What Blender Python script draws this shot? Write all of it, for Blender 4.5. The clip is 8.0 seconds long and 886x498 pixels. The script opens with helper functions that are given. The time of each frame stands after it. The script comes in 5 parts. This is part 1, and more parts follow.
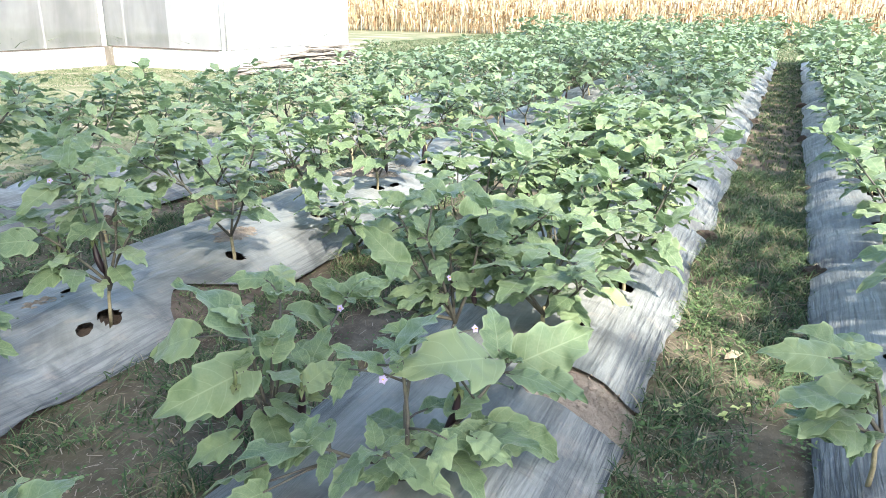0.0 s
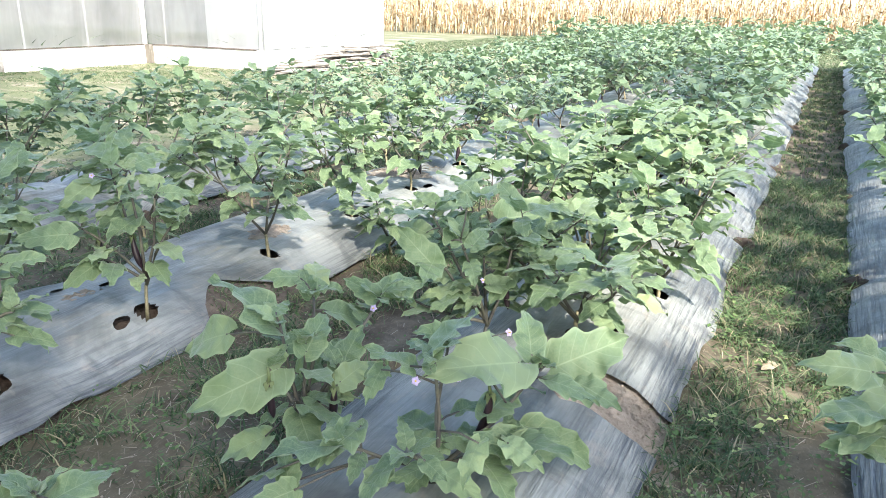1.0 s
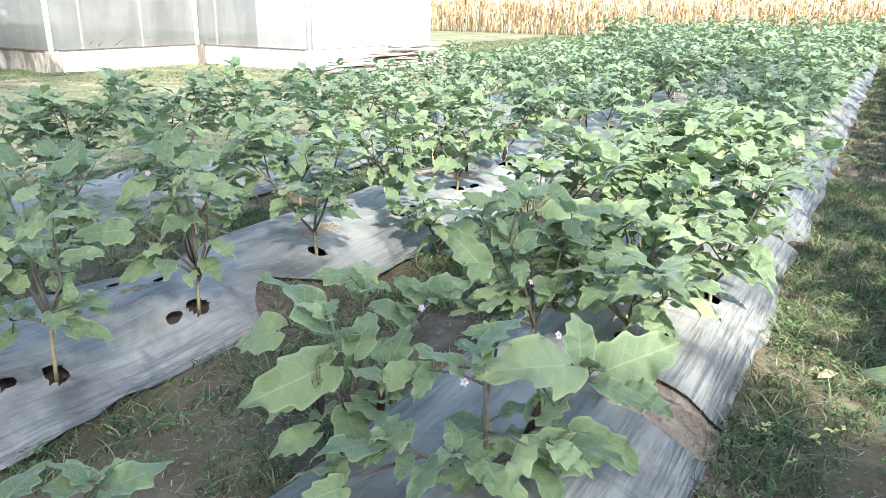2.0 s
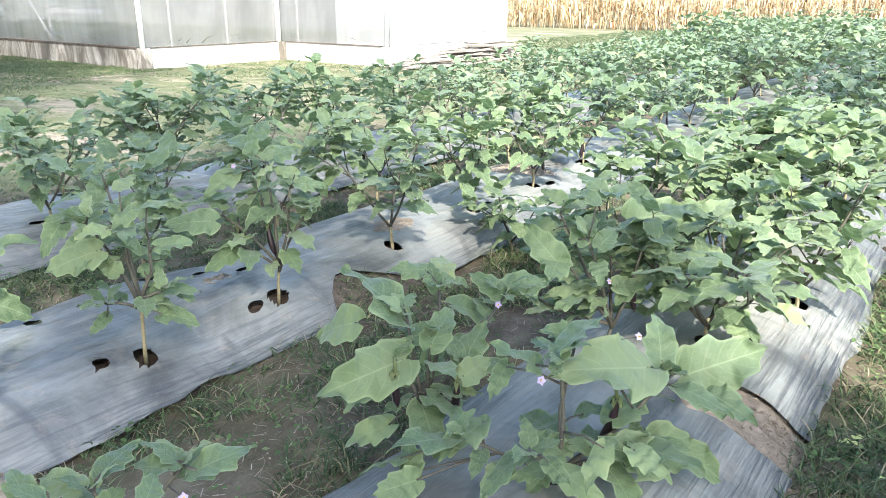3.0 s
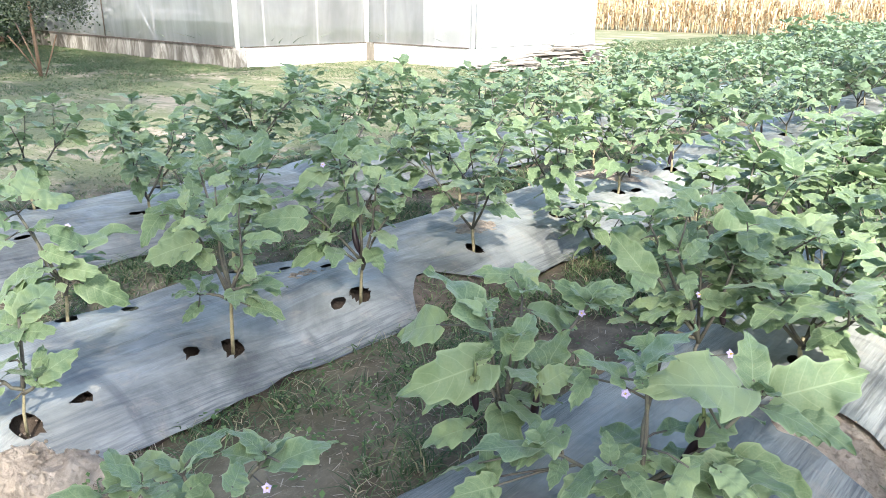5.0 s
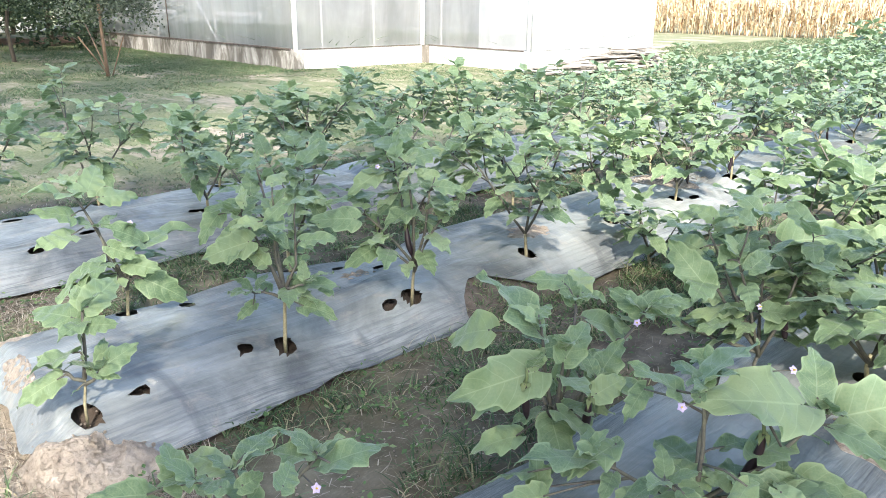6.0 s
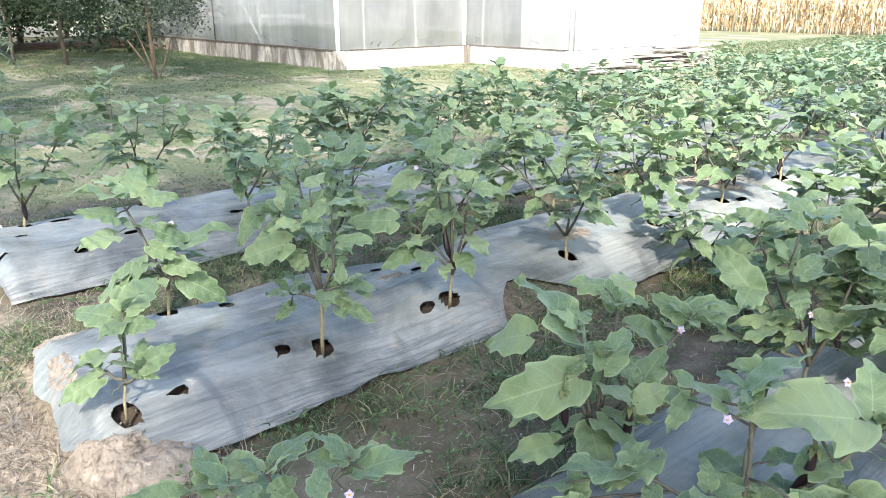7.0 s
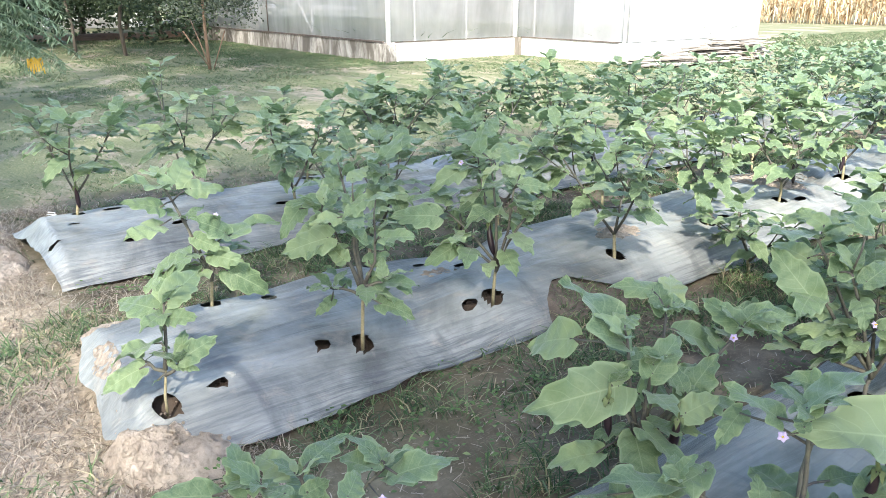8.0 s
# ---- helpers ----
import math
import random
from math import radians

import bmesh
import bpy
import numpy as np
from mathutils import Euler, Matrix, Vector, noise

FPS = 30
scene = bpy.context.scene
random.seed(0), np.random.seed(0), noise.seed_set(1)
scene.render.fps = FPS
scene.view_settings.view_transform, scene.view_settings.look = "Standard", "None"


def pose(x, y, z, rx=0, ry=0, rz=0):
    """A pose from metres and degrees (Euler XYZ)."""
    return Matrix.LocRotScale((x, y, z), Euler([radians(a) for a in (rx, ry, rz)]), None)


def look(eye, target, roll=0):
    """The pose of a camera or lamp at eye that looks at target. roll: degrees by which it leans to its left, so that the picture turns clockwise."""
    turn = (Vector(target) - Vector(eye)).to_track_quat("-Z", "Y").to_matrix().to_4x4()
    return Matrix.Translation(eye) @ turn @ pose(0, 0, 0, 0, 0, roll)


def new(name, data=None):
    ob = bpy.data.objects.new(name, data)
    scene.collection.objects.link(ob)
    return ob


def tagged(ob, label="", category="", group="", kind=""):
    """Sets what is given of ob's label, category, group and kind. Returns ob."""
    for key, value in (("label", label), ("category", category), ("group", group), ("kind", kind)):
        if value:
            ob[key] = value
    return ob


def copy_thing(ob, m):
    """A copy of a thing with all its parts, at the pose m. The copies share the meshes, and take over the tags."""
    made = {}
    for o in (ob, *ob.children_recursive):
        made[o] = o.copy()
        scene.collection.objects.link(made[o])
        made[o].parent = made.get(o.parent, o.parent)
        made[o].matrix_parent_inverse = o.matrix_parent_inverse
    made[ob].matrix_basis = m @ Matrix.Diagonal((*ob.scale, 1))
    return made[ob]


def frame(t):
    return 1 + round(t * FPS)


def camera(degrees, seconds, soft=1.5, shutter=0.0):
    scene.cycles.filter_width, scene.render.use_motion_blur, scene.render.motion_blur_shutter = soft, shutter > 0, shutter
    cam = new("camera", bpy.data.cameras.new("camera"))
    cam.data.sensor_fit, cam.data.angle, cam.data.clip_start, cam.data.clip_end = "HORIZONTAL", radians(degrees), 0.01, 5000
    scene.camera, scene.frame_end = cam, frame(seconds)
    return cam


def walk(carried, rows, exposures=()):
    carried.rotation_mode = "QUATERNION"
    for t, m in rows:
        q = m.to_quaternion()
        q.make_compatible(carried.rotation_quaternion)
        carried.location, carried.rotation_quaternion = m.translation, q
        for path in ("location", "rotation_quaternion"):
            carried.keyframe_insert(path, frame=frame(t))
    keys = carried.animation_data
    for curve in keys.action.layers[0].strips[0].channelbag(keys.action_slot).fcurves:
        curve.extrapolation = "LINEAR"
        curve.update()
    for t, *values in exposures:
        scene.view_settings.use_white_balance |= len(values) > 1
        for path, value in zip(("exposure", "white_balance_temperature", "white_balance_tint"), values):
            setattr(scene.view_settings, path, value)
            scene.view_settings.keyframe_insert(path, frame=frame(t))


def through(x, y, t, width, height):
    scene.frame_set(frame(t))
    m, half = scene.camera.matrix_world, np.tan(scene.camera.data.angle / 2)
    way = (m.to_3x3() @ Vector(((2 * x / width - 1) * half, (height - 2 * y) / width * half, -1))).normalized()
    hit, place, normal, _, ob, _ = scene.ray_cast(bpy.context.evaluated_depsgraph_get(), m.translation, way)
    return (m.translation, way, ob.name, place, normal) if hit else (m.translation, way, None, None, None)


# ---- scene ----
cam = camera(62.1, 8.0, soft=0.62)
EXPOSURE = 2.52
# unseen added trees behind the camera: x, y, height, crown radius, leaf clumps
SHADE_TREES = [(6.12, -6.84, 15.0, 2.4, 48, 0.8), (9.93, -7.78, 14.5, 0.88, 95, 0.5), (3.80, -1.47, 5.6, 0.95, 17, 0.5), (-0.5, -5.5, 13.0, 4.4, 52, 0.5), (-2.2, -4.0, 21.0, 3.4, 115, 0.5), (2.0, -12.5, 12.0, 4.4, 240, 0.5), (-1.5, -9.5, 11.0, 4.6, 240, 0.5), (9.5, -14.5, 12.0, 4.4, 220, 0.5), (-7.5, -2.6, 13.0, 4.6, 120, 0.5), (6.0, 0.9, 11.5, 2.6, 12, 0.5)]
# seconds, eye, target, roll; x runs across the beds, y along them
PATH = [
    (0, (0.1927, 0.0864, 1.3796), (-1.3801, 3.5421, 0.1208), 0.68),
    (0.5, (0.1861, 0.0862, 1.3779), (-1.4573, 3.5107, 0.124), 1.01),
    (1, (0.1765, 0.0872, 1.3786), (-1.5434, 3.474, 0.125), 1.17),
    (1.5, (0.167, 0.0885, 1.3789), (-1.6233, 3.4391, 0.1268), 1.09),
    (1.7, (0.1629, 0.0879, 1.3788), (-1.6680, 3.4159, 0.1248), 1.0),
    (2.8, (0.1407, 0.0751, 1.3767), (-2.0584, 3.1619, 0.0979), 0.36),
    (3, (0.1377, 0.0734, 1.3766), (-2.1021, 3.1297, 0.095), 0.31),
    (3.5, (0.1321, 0.0711, 1.3769), (-2.2017, 3.0556, 0.0937), 0.28),
    (4, (0.1266, 0.0668, 1.3793), (-2.2962, 2.98, 0.0974), 0.33),
    (4.5, (0.121, 0.0661, 1.3798), (-2.3831, 2.911, 0.1008), 0.50),
    (4.7, (0.1185, 0.0661, 1.3799), (-2.4057, 2.8939, 0.1023), 0.52),
    (5.8, (0.1013, 0.0688, 1.3808), (-2.6186, 2.7132, 0.1124), 0.55),
    (6, (0.0977, 0.0702, 1.381), (-2.6627, 2.6737, 0.115), 0.53),
    (6.5, (0.0882, 0.0809, 1.3812), (-2.7438, 2.6088, 0.1205), 0.37),
    (7, (0.0766, 0.1015, 1.3773), (-2.8304, 2.5406, 0.1121), -0.13),
    (7.5, (0.0611, 0.1251, 1.375), (-2.9214, 2.4622, 0.0933), -0.15),
    (8, (0.0403, 0.1489, 1.376), (-3.0135, 2.3789, 0.0717), -0.21),
]
walk(cam, [(t, look(eye, target, roll)) for t, eye, target, roll in PATH], exposures=[(0.0, EXPOSURE), (8.0, EXPOSURE)])

# ---- sky and sun ----
SUN_EL, SUN_AZ = radians(40), radians(130)  # azimuth from +y, clockwise: to the right and behind
to_sun = Vector((math.sin(SUN_AZ) * math.cos(SUN_EL), math.cos(SUN_AZ) * math.cos(SUN_EL), math.sin(SUN_EL)))
world = bpy.data.worlds.new("sky")
scene.world = world
world.use_nodes = True
sky = world.node_tree.nodes.new("ShaderNodeTexSky")
sky.sky_type, sky.sun_disc = "NISHITA", False
sky.sun_elevation, sky.sun_rotation = SUN_EL, SUN_AZ
sky.air_density, sky.dust_density, sky.ozone_density = 1.0, 1.8, 1.0
world.node_tree.links.new(sky.outputs[0], world.node_tree.nodes["Background"].inputs[0])
world.node_tree.nodes["Background"].inputs[1].default_value = 0.135
lamp = bpy.data.lights.new("sun", "SUN")
lamp.energy, lamp.angle, lamp.color = 2.6, radians(2.0), (1.0, 0.95, 0.868)
new("sun", lamp).matrix_world = look(to_sun * 30, (0, 0, 0))

# ---- node helpers ----


class Nodes:
    """A material and short calls that add and join its nodes."""

    def __init__(self, name, rough=0.7):
        self.mat = bpy.data.materials.new(name)
        self.mat.use_nodes = True
        self.tree = self.mat.node_tree
        self.bsdf = self.tree.nodes["Principled BSDF"]
        self.bsdf.inputs["Roughness"].default_value = rough

    def put(self, socket, value):
        if isinstance(value, bpy.types.NodeSocket):
            self.tree.links.new(value, socket)
        elif isinstance(value, tuple) and len(value) == 3 and socket.type == "RGBA":
            socket.default_value = (*value, 1)
        else:
            socket.default_value = value

    def coords(self, kind="Object", scale=(1, 1, 1), turn=0.0):
        c = self.tree.nodes.new("ShaderNodeTexCoord")
        m = self.tree.nodes.new("ShaderNodeMapping")
        m.inputs["Scale"].default_value = scale
        m.inputs["Rotation"].default_value = (0, 0, turn)
        self.tree.links.new(c.outputs[kind], m.inputs["Vector"])
        return m.outputs[0]

    def noise(self, vector, scale, detail=4.0, rough=0.6, warp=0.0):
        n = self.tree.nodes.new("ShaderNodeTexNoise")
        self.put(n.inputs["Vector"], vector)
        n.inputs["Scale"].default_value, n.inputs["Detail"].default_value = scale, detail
        n.inputs["Roughness"].default_value, n.inputs["Distortion"].default_value = rough, warp
        return n.outputs["Fac"]

    def voronoi(self, vector, scale, feature="F1"):
        n = self.tree.nodes.new("ShaderNodeTexVoronoi")
        n.feature = feature
        self.put(n.inputs["Vector"], vector)
        n.inputs["Scale"].default_value = scale
        return n.outputs["Distance"]

    def ramp(self, value, *stops):
        n = self.tree.nodes.new("ShaderNodeValToRGB")
        while len(n.color_ramp.elements) < len(stops):
            n.color_ramp.elements.new(0.5)
        for e, (at, colour) in zip(n.color_ramp.elements, stops):
            e.position = at
            e.color = (*colour, 1) if isinstance(colour, tuple) else (colour, colour, colour, 1)
        self.put(n.inputs[0], value)
        return n.outputs[0]

    def math(self, op, a, b=0.0, c=0.0):
        n = self.tree.nodes.new("ShaderNodeMath")
        n.operation = op
        for s, v in zip(n.inputs, (a, b, c)):
            self.put(s, v)
        return n.outputs[0]

    def mix(self, fac, a, b, blend="MIX"):
        n = self.tree.nodes.new("ShaderNodeMix")
        n.data_type, n.blend_type = "RGBA", blend
        for key, v in ((0, fac), (6, a), (7, b)):
            self.put(n.inputs[key], v)
        return n.outputs[2]

    def attribute(self, name):
        n = self.tree.nodes.new("ShaderNodeAttribute")
        n.attribute_name = name
        return n.outputs["Fac"]

    def chance(self, island=False):
        if island:
            return self.tree.nodes.new("ShaderNodeNewGeometry").outputs["Random Per Island"]
        return self.tree.nodes.new("ShaderNodeObjectInfo").outputs["Random"]

    def split(self, vector):
        n = self.tree.nodes.new("ShaderNodeSeparateXYZ")
        self.put(n.inputs[0], vector)
        return n.outputs

    def bump(self, height, strength, distance):
        n = self.tree.nodes.new("ShaderNodeBump")
        n.inputs["Strength"].default_value, n.inputs["Distance"].default_value = strength, distance
        self.put(n.inputs["Height"], height)
        self.tree.links.new(n.outputs[0], self.bsdf.inputs["Normal"])
        return n.outputs[0]

    def set(self, **values):
        for key, v in values.items():
            self.put(self.bsdf.inputs[key.replace("_", " ")], v)
        return self

    def translucent(self, colour, share):
        """Lets a share of the light through, as a thin leaf or film does."""
        t = self.tree.nodes.new("ShaderNodeBsdfTranslucent")
        self.put(t.inputs["Color"], colour)
        m = self.tree.nodes.new("ShaderNodeMixShader")
        self.put(m.inputs[0], share)
        self.tree.links.new(self.bsdf.outputs[0], m.inputs[1])
        self.tree.links.new(t.outputs[0], m.inputs[2])
        self.tree.links.new(m.outputs[0], self.tree.nodes["Material Output"].inputs[0])
        return self


# ---- materials ----
def soil_material():
    n = Nodes("soil_and_turf", 0.95)
    p = n.coords()
    big, mid, fine = n.noise(p, 0.55, 5, 0.6, 0.4), n.noise(p, 4.0, 6, 0.65, 0.3), n.noise(p, 46.0, 6, 0.75)
    earth = n.ramp(mid, (0.3, (0.070, 0.056, 0.042)), (0.52, (0.136, 0.110, 0.083)), (0.72, (0.25, 0.205, 0.155)))
    litter = n.ramp(n.noise(n.coords(scale=(1, 0.35, 1), turn=0.6), 60.0, 3, 0.7, 1.5), (0.55, 0.0), (0.68, 1.0))
    earth = n.mix(n.math("MULTIPLY", litter, 0.4), earth, (0.32, 0.27, 0.20))
    turf = n.ramp(fine, (0.3, (0.072, 0.086, 0.042)), (0.5, (0.135, 0.148, 0.078)), (0.7, (0.225, 0.22, 0.14)))
    bare = n.mix(fine, (0.24, 0.18, 0.14), (0.50, 0.41, 0.33))
    worn = n.ramp(n.noise(n.coords(scale=(0.55, 1.5, 1), turn=0.35), 0.8, 10, 0.76, 0.5), (0.50, 0.0), (0.64, 0.9))
    meadow = n.mix(worn, turf, bare)
    crust = n.ramp(n.noise(p, 19.0, 8, 0.75, 0.6), (0.34, (0.19, 0.145, 0.112)), (0.52, (0.40, 0.325, 0.26)), (0.70, (0.56, 0.475, 0.39)))
    earth = n.mix(n.math("MULTIPLY", n.attribute("dry"), n.ramp(mid, (0.32, 0.45), (0.5, 1.0))), earth, n.mix(n.math("MULTIPLY", litter, 0.5), crust, (0.44, 0.38, 0.30)))
    green = n.ramp(big, (0.42, 0.0), (0.60, 0.22))
    field = n.mix(green, earth, n.mix(fine, (0.06, 0.085, 0.03), (0.15, 0.17, 0.06)))
    n.set(Base_Color=n.mix(n.attribute("lawn"), field, meadow))
    n.set(Specular_IOR_Level=0.15)
    n.bump(n.math("ADD", n.math("MULTIPLY", fine, 0.6), mid), 0.7, 0.02)
    return n.mat


def mud_material():
    n = Nodes("dried_mud", 0.95)
    p = n.coords()
    mid, fine = n.noise(p, 7.0, 6, 0.65), n.noise(p, 60, 5, 0.7)
    crumb = n.ramp(n.noise(p, 45.0, 8, 0.8, 0.8), (0.36, 0.74), (0.47, 0.96), (0.6, 1.06))
    c = n.ramp(mid, (0.3, (0.36, 0.295, 0.235)), (0.5, (0.47, 0.395, 0.32)), (0.7, (0.57, 0.49, 0.405)))
    n.set(Base_Color=n.mix(1.0, c, crumb, "MULTIPLY"), Specular_IOR_Level=0.15)
    n.bump(n.math("ADD", n.math("MULTIPLY", fine, 0.6), n.math("MULTIPLY", crumb, 1.5)), 1.0, 0.02)
    return n.mat


def film_material():
    """Silver-grey dusty polythene mulch: streaks along the bed and patches paint light and shade."""
    n = Nodes("silver_mulch_film", 0.36)
    p = n.coords()
    streak = n.noise(n.coords(scale=(1, 0.03, 0.3)), 85.0, 5, 0.65, 0.4)
    wide = n.noise(n.coords(scale=(1, 0.10, 0.3)), 14.0, 5, 0.6, 0.6)
    blotch, dust = n.noise(p, 2.4, 6, 0.62, 0.5), n.noise(p, 9.0, 7, 0.68, 0.4)
    # Broad blotches: soft leaf and tree shadows and sheen, put into the colour.
    c = n.ramp(blotch, (0.36, (0.086, 0.090, 0.086)), (0.5, (0.168, 0.176, 0.166)), (0.64, (0.262, 0.272, 0.256)))
    # Dark streaks down the sides: shade of the wrinkles, put into the colour.
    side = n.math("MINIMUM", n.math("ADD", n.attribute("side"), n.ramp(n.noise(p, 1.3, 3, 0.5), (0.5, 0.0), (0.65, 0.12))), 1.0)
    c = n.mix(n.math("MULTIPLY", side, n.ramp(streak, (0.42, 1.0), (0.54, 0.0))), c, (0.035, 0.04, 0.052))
    # Pale streaks: highlights along the folds, put into the colour.
    c = n.mix(n.ramp(wide, (0.50, 0.0), (0.68, 0.5)), c, (0.278, 0.290, 0.274))
    # Dark bands across the film: shade of its crumples, put into the colour.
    crumple_shade = n.ramp(n.noise(n.coords(scale=(0.45, 1.7, 1), turn=0.15), 2.6, 5, 0.6, 0.8), (0.56, 0.0), (0.66, 0.6))
    c = n.mix(crumple_shade, c, (0.075, 0.078, 0.082))
    c = n.mix(n.ramp(dust, (0.56, 0.0), (0.74, 0.5)), c, (0.36, 0.31, 0.25))
    n.set(Base_Color=c, Roughness=n.ramp(dust, (0.35, 0.30), (0.7, 0.55)), Specular_IOR_Level=0.5)
    n.bump(n.math("ADD", n.math("MULTIPLY", n.math("MULTIPLY", streak, side), 1.0), n.math("ADD", n.math("MULTIPLY", wide, 0.25), n.math("MULTIPLY", n.noise(n.coords(scale=(1, 0.22, 1), turn=0.7), 13.0, 3, 0.5, 1.0), 0.8))), 0.9, 0.018)
    return n.mat


def leaf_material(name, dark, mid, light, vein, island, through=0.22):
    """Veined leaf; the colour shifts from leaf to leaf."""
    n = Nodes(name, 0.62)
    uv = n.split(n.coords("UV"))
    s, t = uv[0], n.math("ABSOLUTE", uv[1])
    r = n.chance(island)
    base = n.ramp(r, (0.0, dark), (0.35, mid), (0.68, mid), (0.86, light), (0.95, (0.23, 0.31, 0.15)), (1.0, (0.29, 0.34, 0.15)))
    side = n.math("ABSOLUTE", n.math("SUBTRACT", n.math("FRACT", n.math("MULTIPLY", n.math("SUBTRACT", s, n.math("MULTIPLY", t, 0.22)), 6.5)), 0.5))
    lines = n.math("MAXIMUM", n.ramp(t, (0.0, 1.0), (0.05, 0.0)), n.ramp(side, (0.0, 0.6), (0.06, 0.0)))
    p = n.coords()
    mott = n.noise(p, 34, 6, 0.7)
    c = n.mix(n.ramp(mott, (0.40, 0.0), (0.64, 0.6)), base, light)
    c = n.mix(n.math("MULTIPLY", lines, 0.6), c, vein)
    c = n.mix(n.ramp(t, (0.82, 0.0), (1.0, 0.6)), c, vein)
    spot = n.ramp(n.noise(p, 21, 2, 0.5), (0.74, 0.0), (0.77, 0.6))
    c = n.mix(spot, c, (0.26, 0.21, 0.11))
    n.set(Base_Color=c, Specular_IOR_Level=0.42, Sheen_Weight=0.22, Sheen_Roughness=0.4, Roughness=n.ramp(mott, (0.3, 0.46), (0.7, 0.62)))
    n.bump(n.math("ADD", n.math("MULTIPLY", n.ramp(side, (0.0, 0.0), (0.5, 1.0)), 0.3), n.math("MULTIPLY", mott, 0.5)), 0.6, 0.006)
    n.translucent(n.mix(0.5, c, (0.22, 0.36, 0.11)), through)
    return n.mat


def plain_material(name, a, b, scale=8.0, rough=0.7, relief=0.4, depth=0.004, stretch=(1, 1, 1), metal=0.0, vary=0.0):
    n = Nodes(name, rough)
    p = n.coords(scale=stretch)
    big, fine = n.noise(p, scale, 5, 0.62, 0.3), n.noise(p, scale * 9, 4, 0.65)
    f = n.math("ADD", n.math("MULTIPLY", big, 0.75), n.math("MULTIPLY", fine, 0.25))
    c = n.ramp(f, (0.34, a), (0.66, b))
    if vary:
        c = n.mix(n.math("MULTIPLY", n.chance(True), vary), c, tuple(x * 0.35 for x in a))
    n.set(Base_Color=c, Metallic=metal)
    n.bump(f, relief, depth)
    return n.mat


def blade_material(name, *stops):
    n = Nodes(name, 0.7)
    c = n.ramp(n.chance(True), *stops)
    n.set(Base_Color=c, Specular_IOR_Level=0.3)
    n.translucent(c, 0.25)
    return n.mat


def wall_material():
    """Low plastered wall: pale cement, run-down stains from its top."""
    n = Nodes("stained_cement", 0.9)
    p = n.coords()
    runs = n.noise(n.coords(scale=(1, 1, 0.35)), 2.6, 7, 0.7, 0.8)
    big, fine = n.noise(p, 1.6, 5, 0.6), n.noise(p, 24, 5, 0.7)
    c = n.ramp(big, (0.3, (0.25, 0.235, 0.21)), (0.7, (0.45, 0.43, 0.39)))
    c = n.mix(n.ramp(runs, (0.41, 0.0), (0.56, 0.85)), c, (0.095, 0.082, 0.066))
    c = n.mix(n.ramp(fine, (0.6, 0.0), (0.75, 0.35)), c, (0.25, 0.23, 0.19))
    n.set(Base_Color=c, Specular_IOR_Level=0.2)
    n.bump(fine, 0.5, 0.01)
    return n.mat


def sheet_material(name, dull, bright, seen):
    """Milky greenhouse sheet: dusty, half see-through, a soft gloss."""
    n = Nodes(name, 0.22)
    p = n.coords()
    streak, fold = n.noise(n.coords(scale=(1, 1, 0.15)), 2.2, 5, 0.6, 0.8), n.noise(p, 0.9, 4, 0.55, 0.4)
    c = n.ramp(streak, (0.3, dull), (0.7, bright))
    n.set(Base_Color=c, Specular_IOR_Level=0.6)
    n.bump(n.math("ADD", streak, fold), 0.25, 0.05)
    n.translucent(c, 0.6)
    out = n.tree.nodes["Material Output"].inputs[0]
    veil = n.tree.nodes.new("ShaderNodeMixShader")
    clear = n.tree.nodes.new("ShaderNodeBsdfTransparent")
    n.put(veil.inputs[0], n.ramp(fold, (0.3, seen + 0.18), (0.7, seen)))
    n.tree.links.new(out.links[0].from_socket, veil.inputs[1])
    n.tree.links.new(clear.outputs[0], veil.inputs[2])
    n.tree.links.new(veil.outputs[0], out)
    return n.mat


SOIL, MUD, FILM = soil_material(), mud_material(), film_material()
LEAF = leaf_material("aubergine_leaf", (0.074, 0.126, 0.064), (0.112, 0.173, 0.086), (0.198, 0.258, 0.136), (0.31, 0.39, 0.215), False, 0.30)
LEAF_FAR = leaf_material("aubergine_leaf_mass", (0.084, 0.142, 0.083), (0.120, 0.187, 0.107), (0.20, 0.262, 0.157), (0.33, 0.42, 0.25), True, 0.28)
STALK = plain_material("aubergine_stem", (0.045, 0.040, 0.042), (0.115, 0.112, 0.075), 30, 0.75)
TRUNK = plain_material("aubergine_trunk", (0.15, 0.13, 0.07), (0.33, 0.29, 0.18), 40, 0.8)
FRUIT = plain_material("dark_aubergine_skin", (0.007, 0.004, 0.007), (0.022, 0.009, 0.013), 10, 0.3, 0.1)
CALYX = plain_material("green_calyx", (0.07, 0.10, 0.04), (0.13, 0.16, 0.06), 30, 0.7)
PETAL = plain_material("lilac_petal", (0.33, 0.26, 0.42), (0.50, 0.43, 0.58), 40, 0.6)
ANTHER = plain_material("yellow_anther", (0.55, 0.38, 0.04), (0.7, 0.5, 0.08), 40, 0.6)
GRASS = blade_material("grass_blade", (0.0, (0.032, 0.062, 0.028)), (0.5, (0.078, 0.128, 0.056)), (0.84, (0.165, 0.225, 0.105)), (0.93, (0.30, 0.26, 0.16)), (1.0, (0.38, 0.33, 0.22)))
LAWN = blade_material("lawn_blade", (0.0, (0.060, 0.088, 0.045)), (0.5, (0.11, 0.155, 0.072)), (0.8, (0.18, 0.215, 0.115)), (1.0, (0.36, 0.32, 0.23)))
STRAW = blade_material("dry_straw", (0.0, (0.115, 0.088, 0.066)), (0.45, (0.25, 0.207, 0.16)), (1.0, (0.45, 0.40, 0.325)))
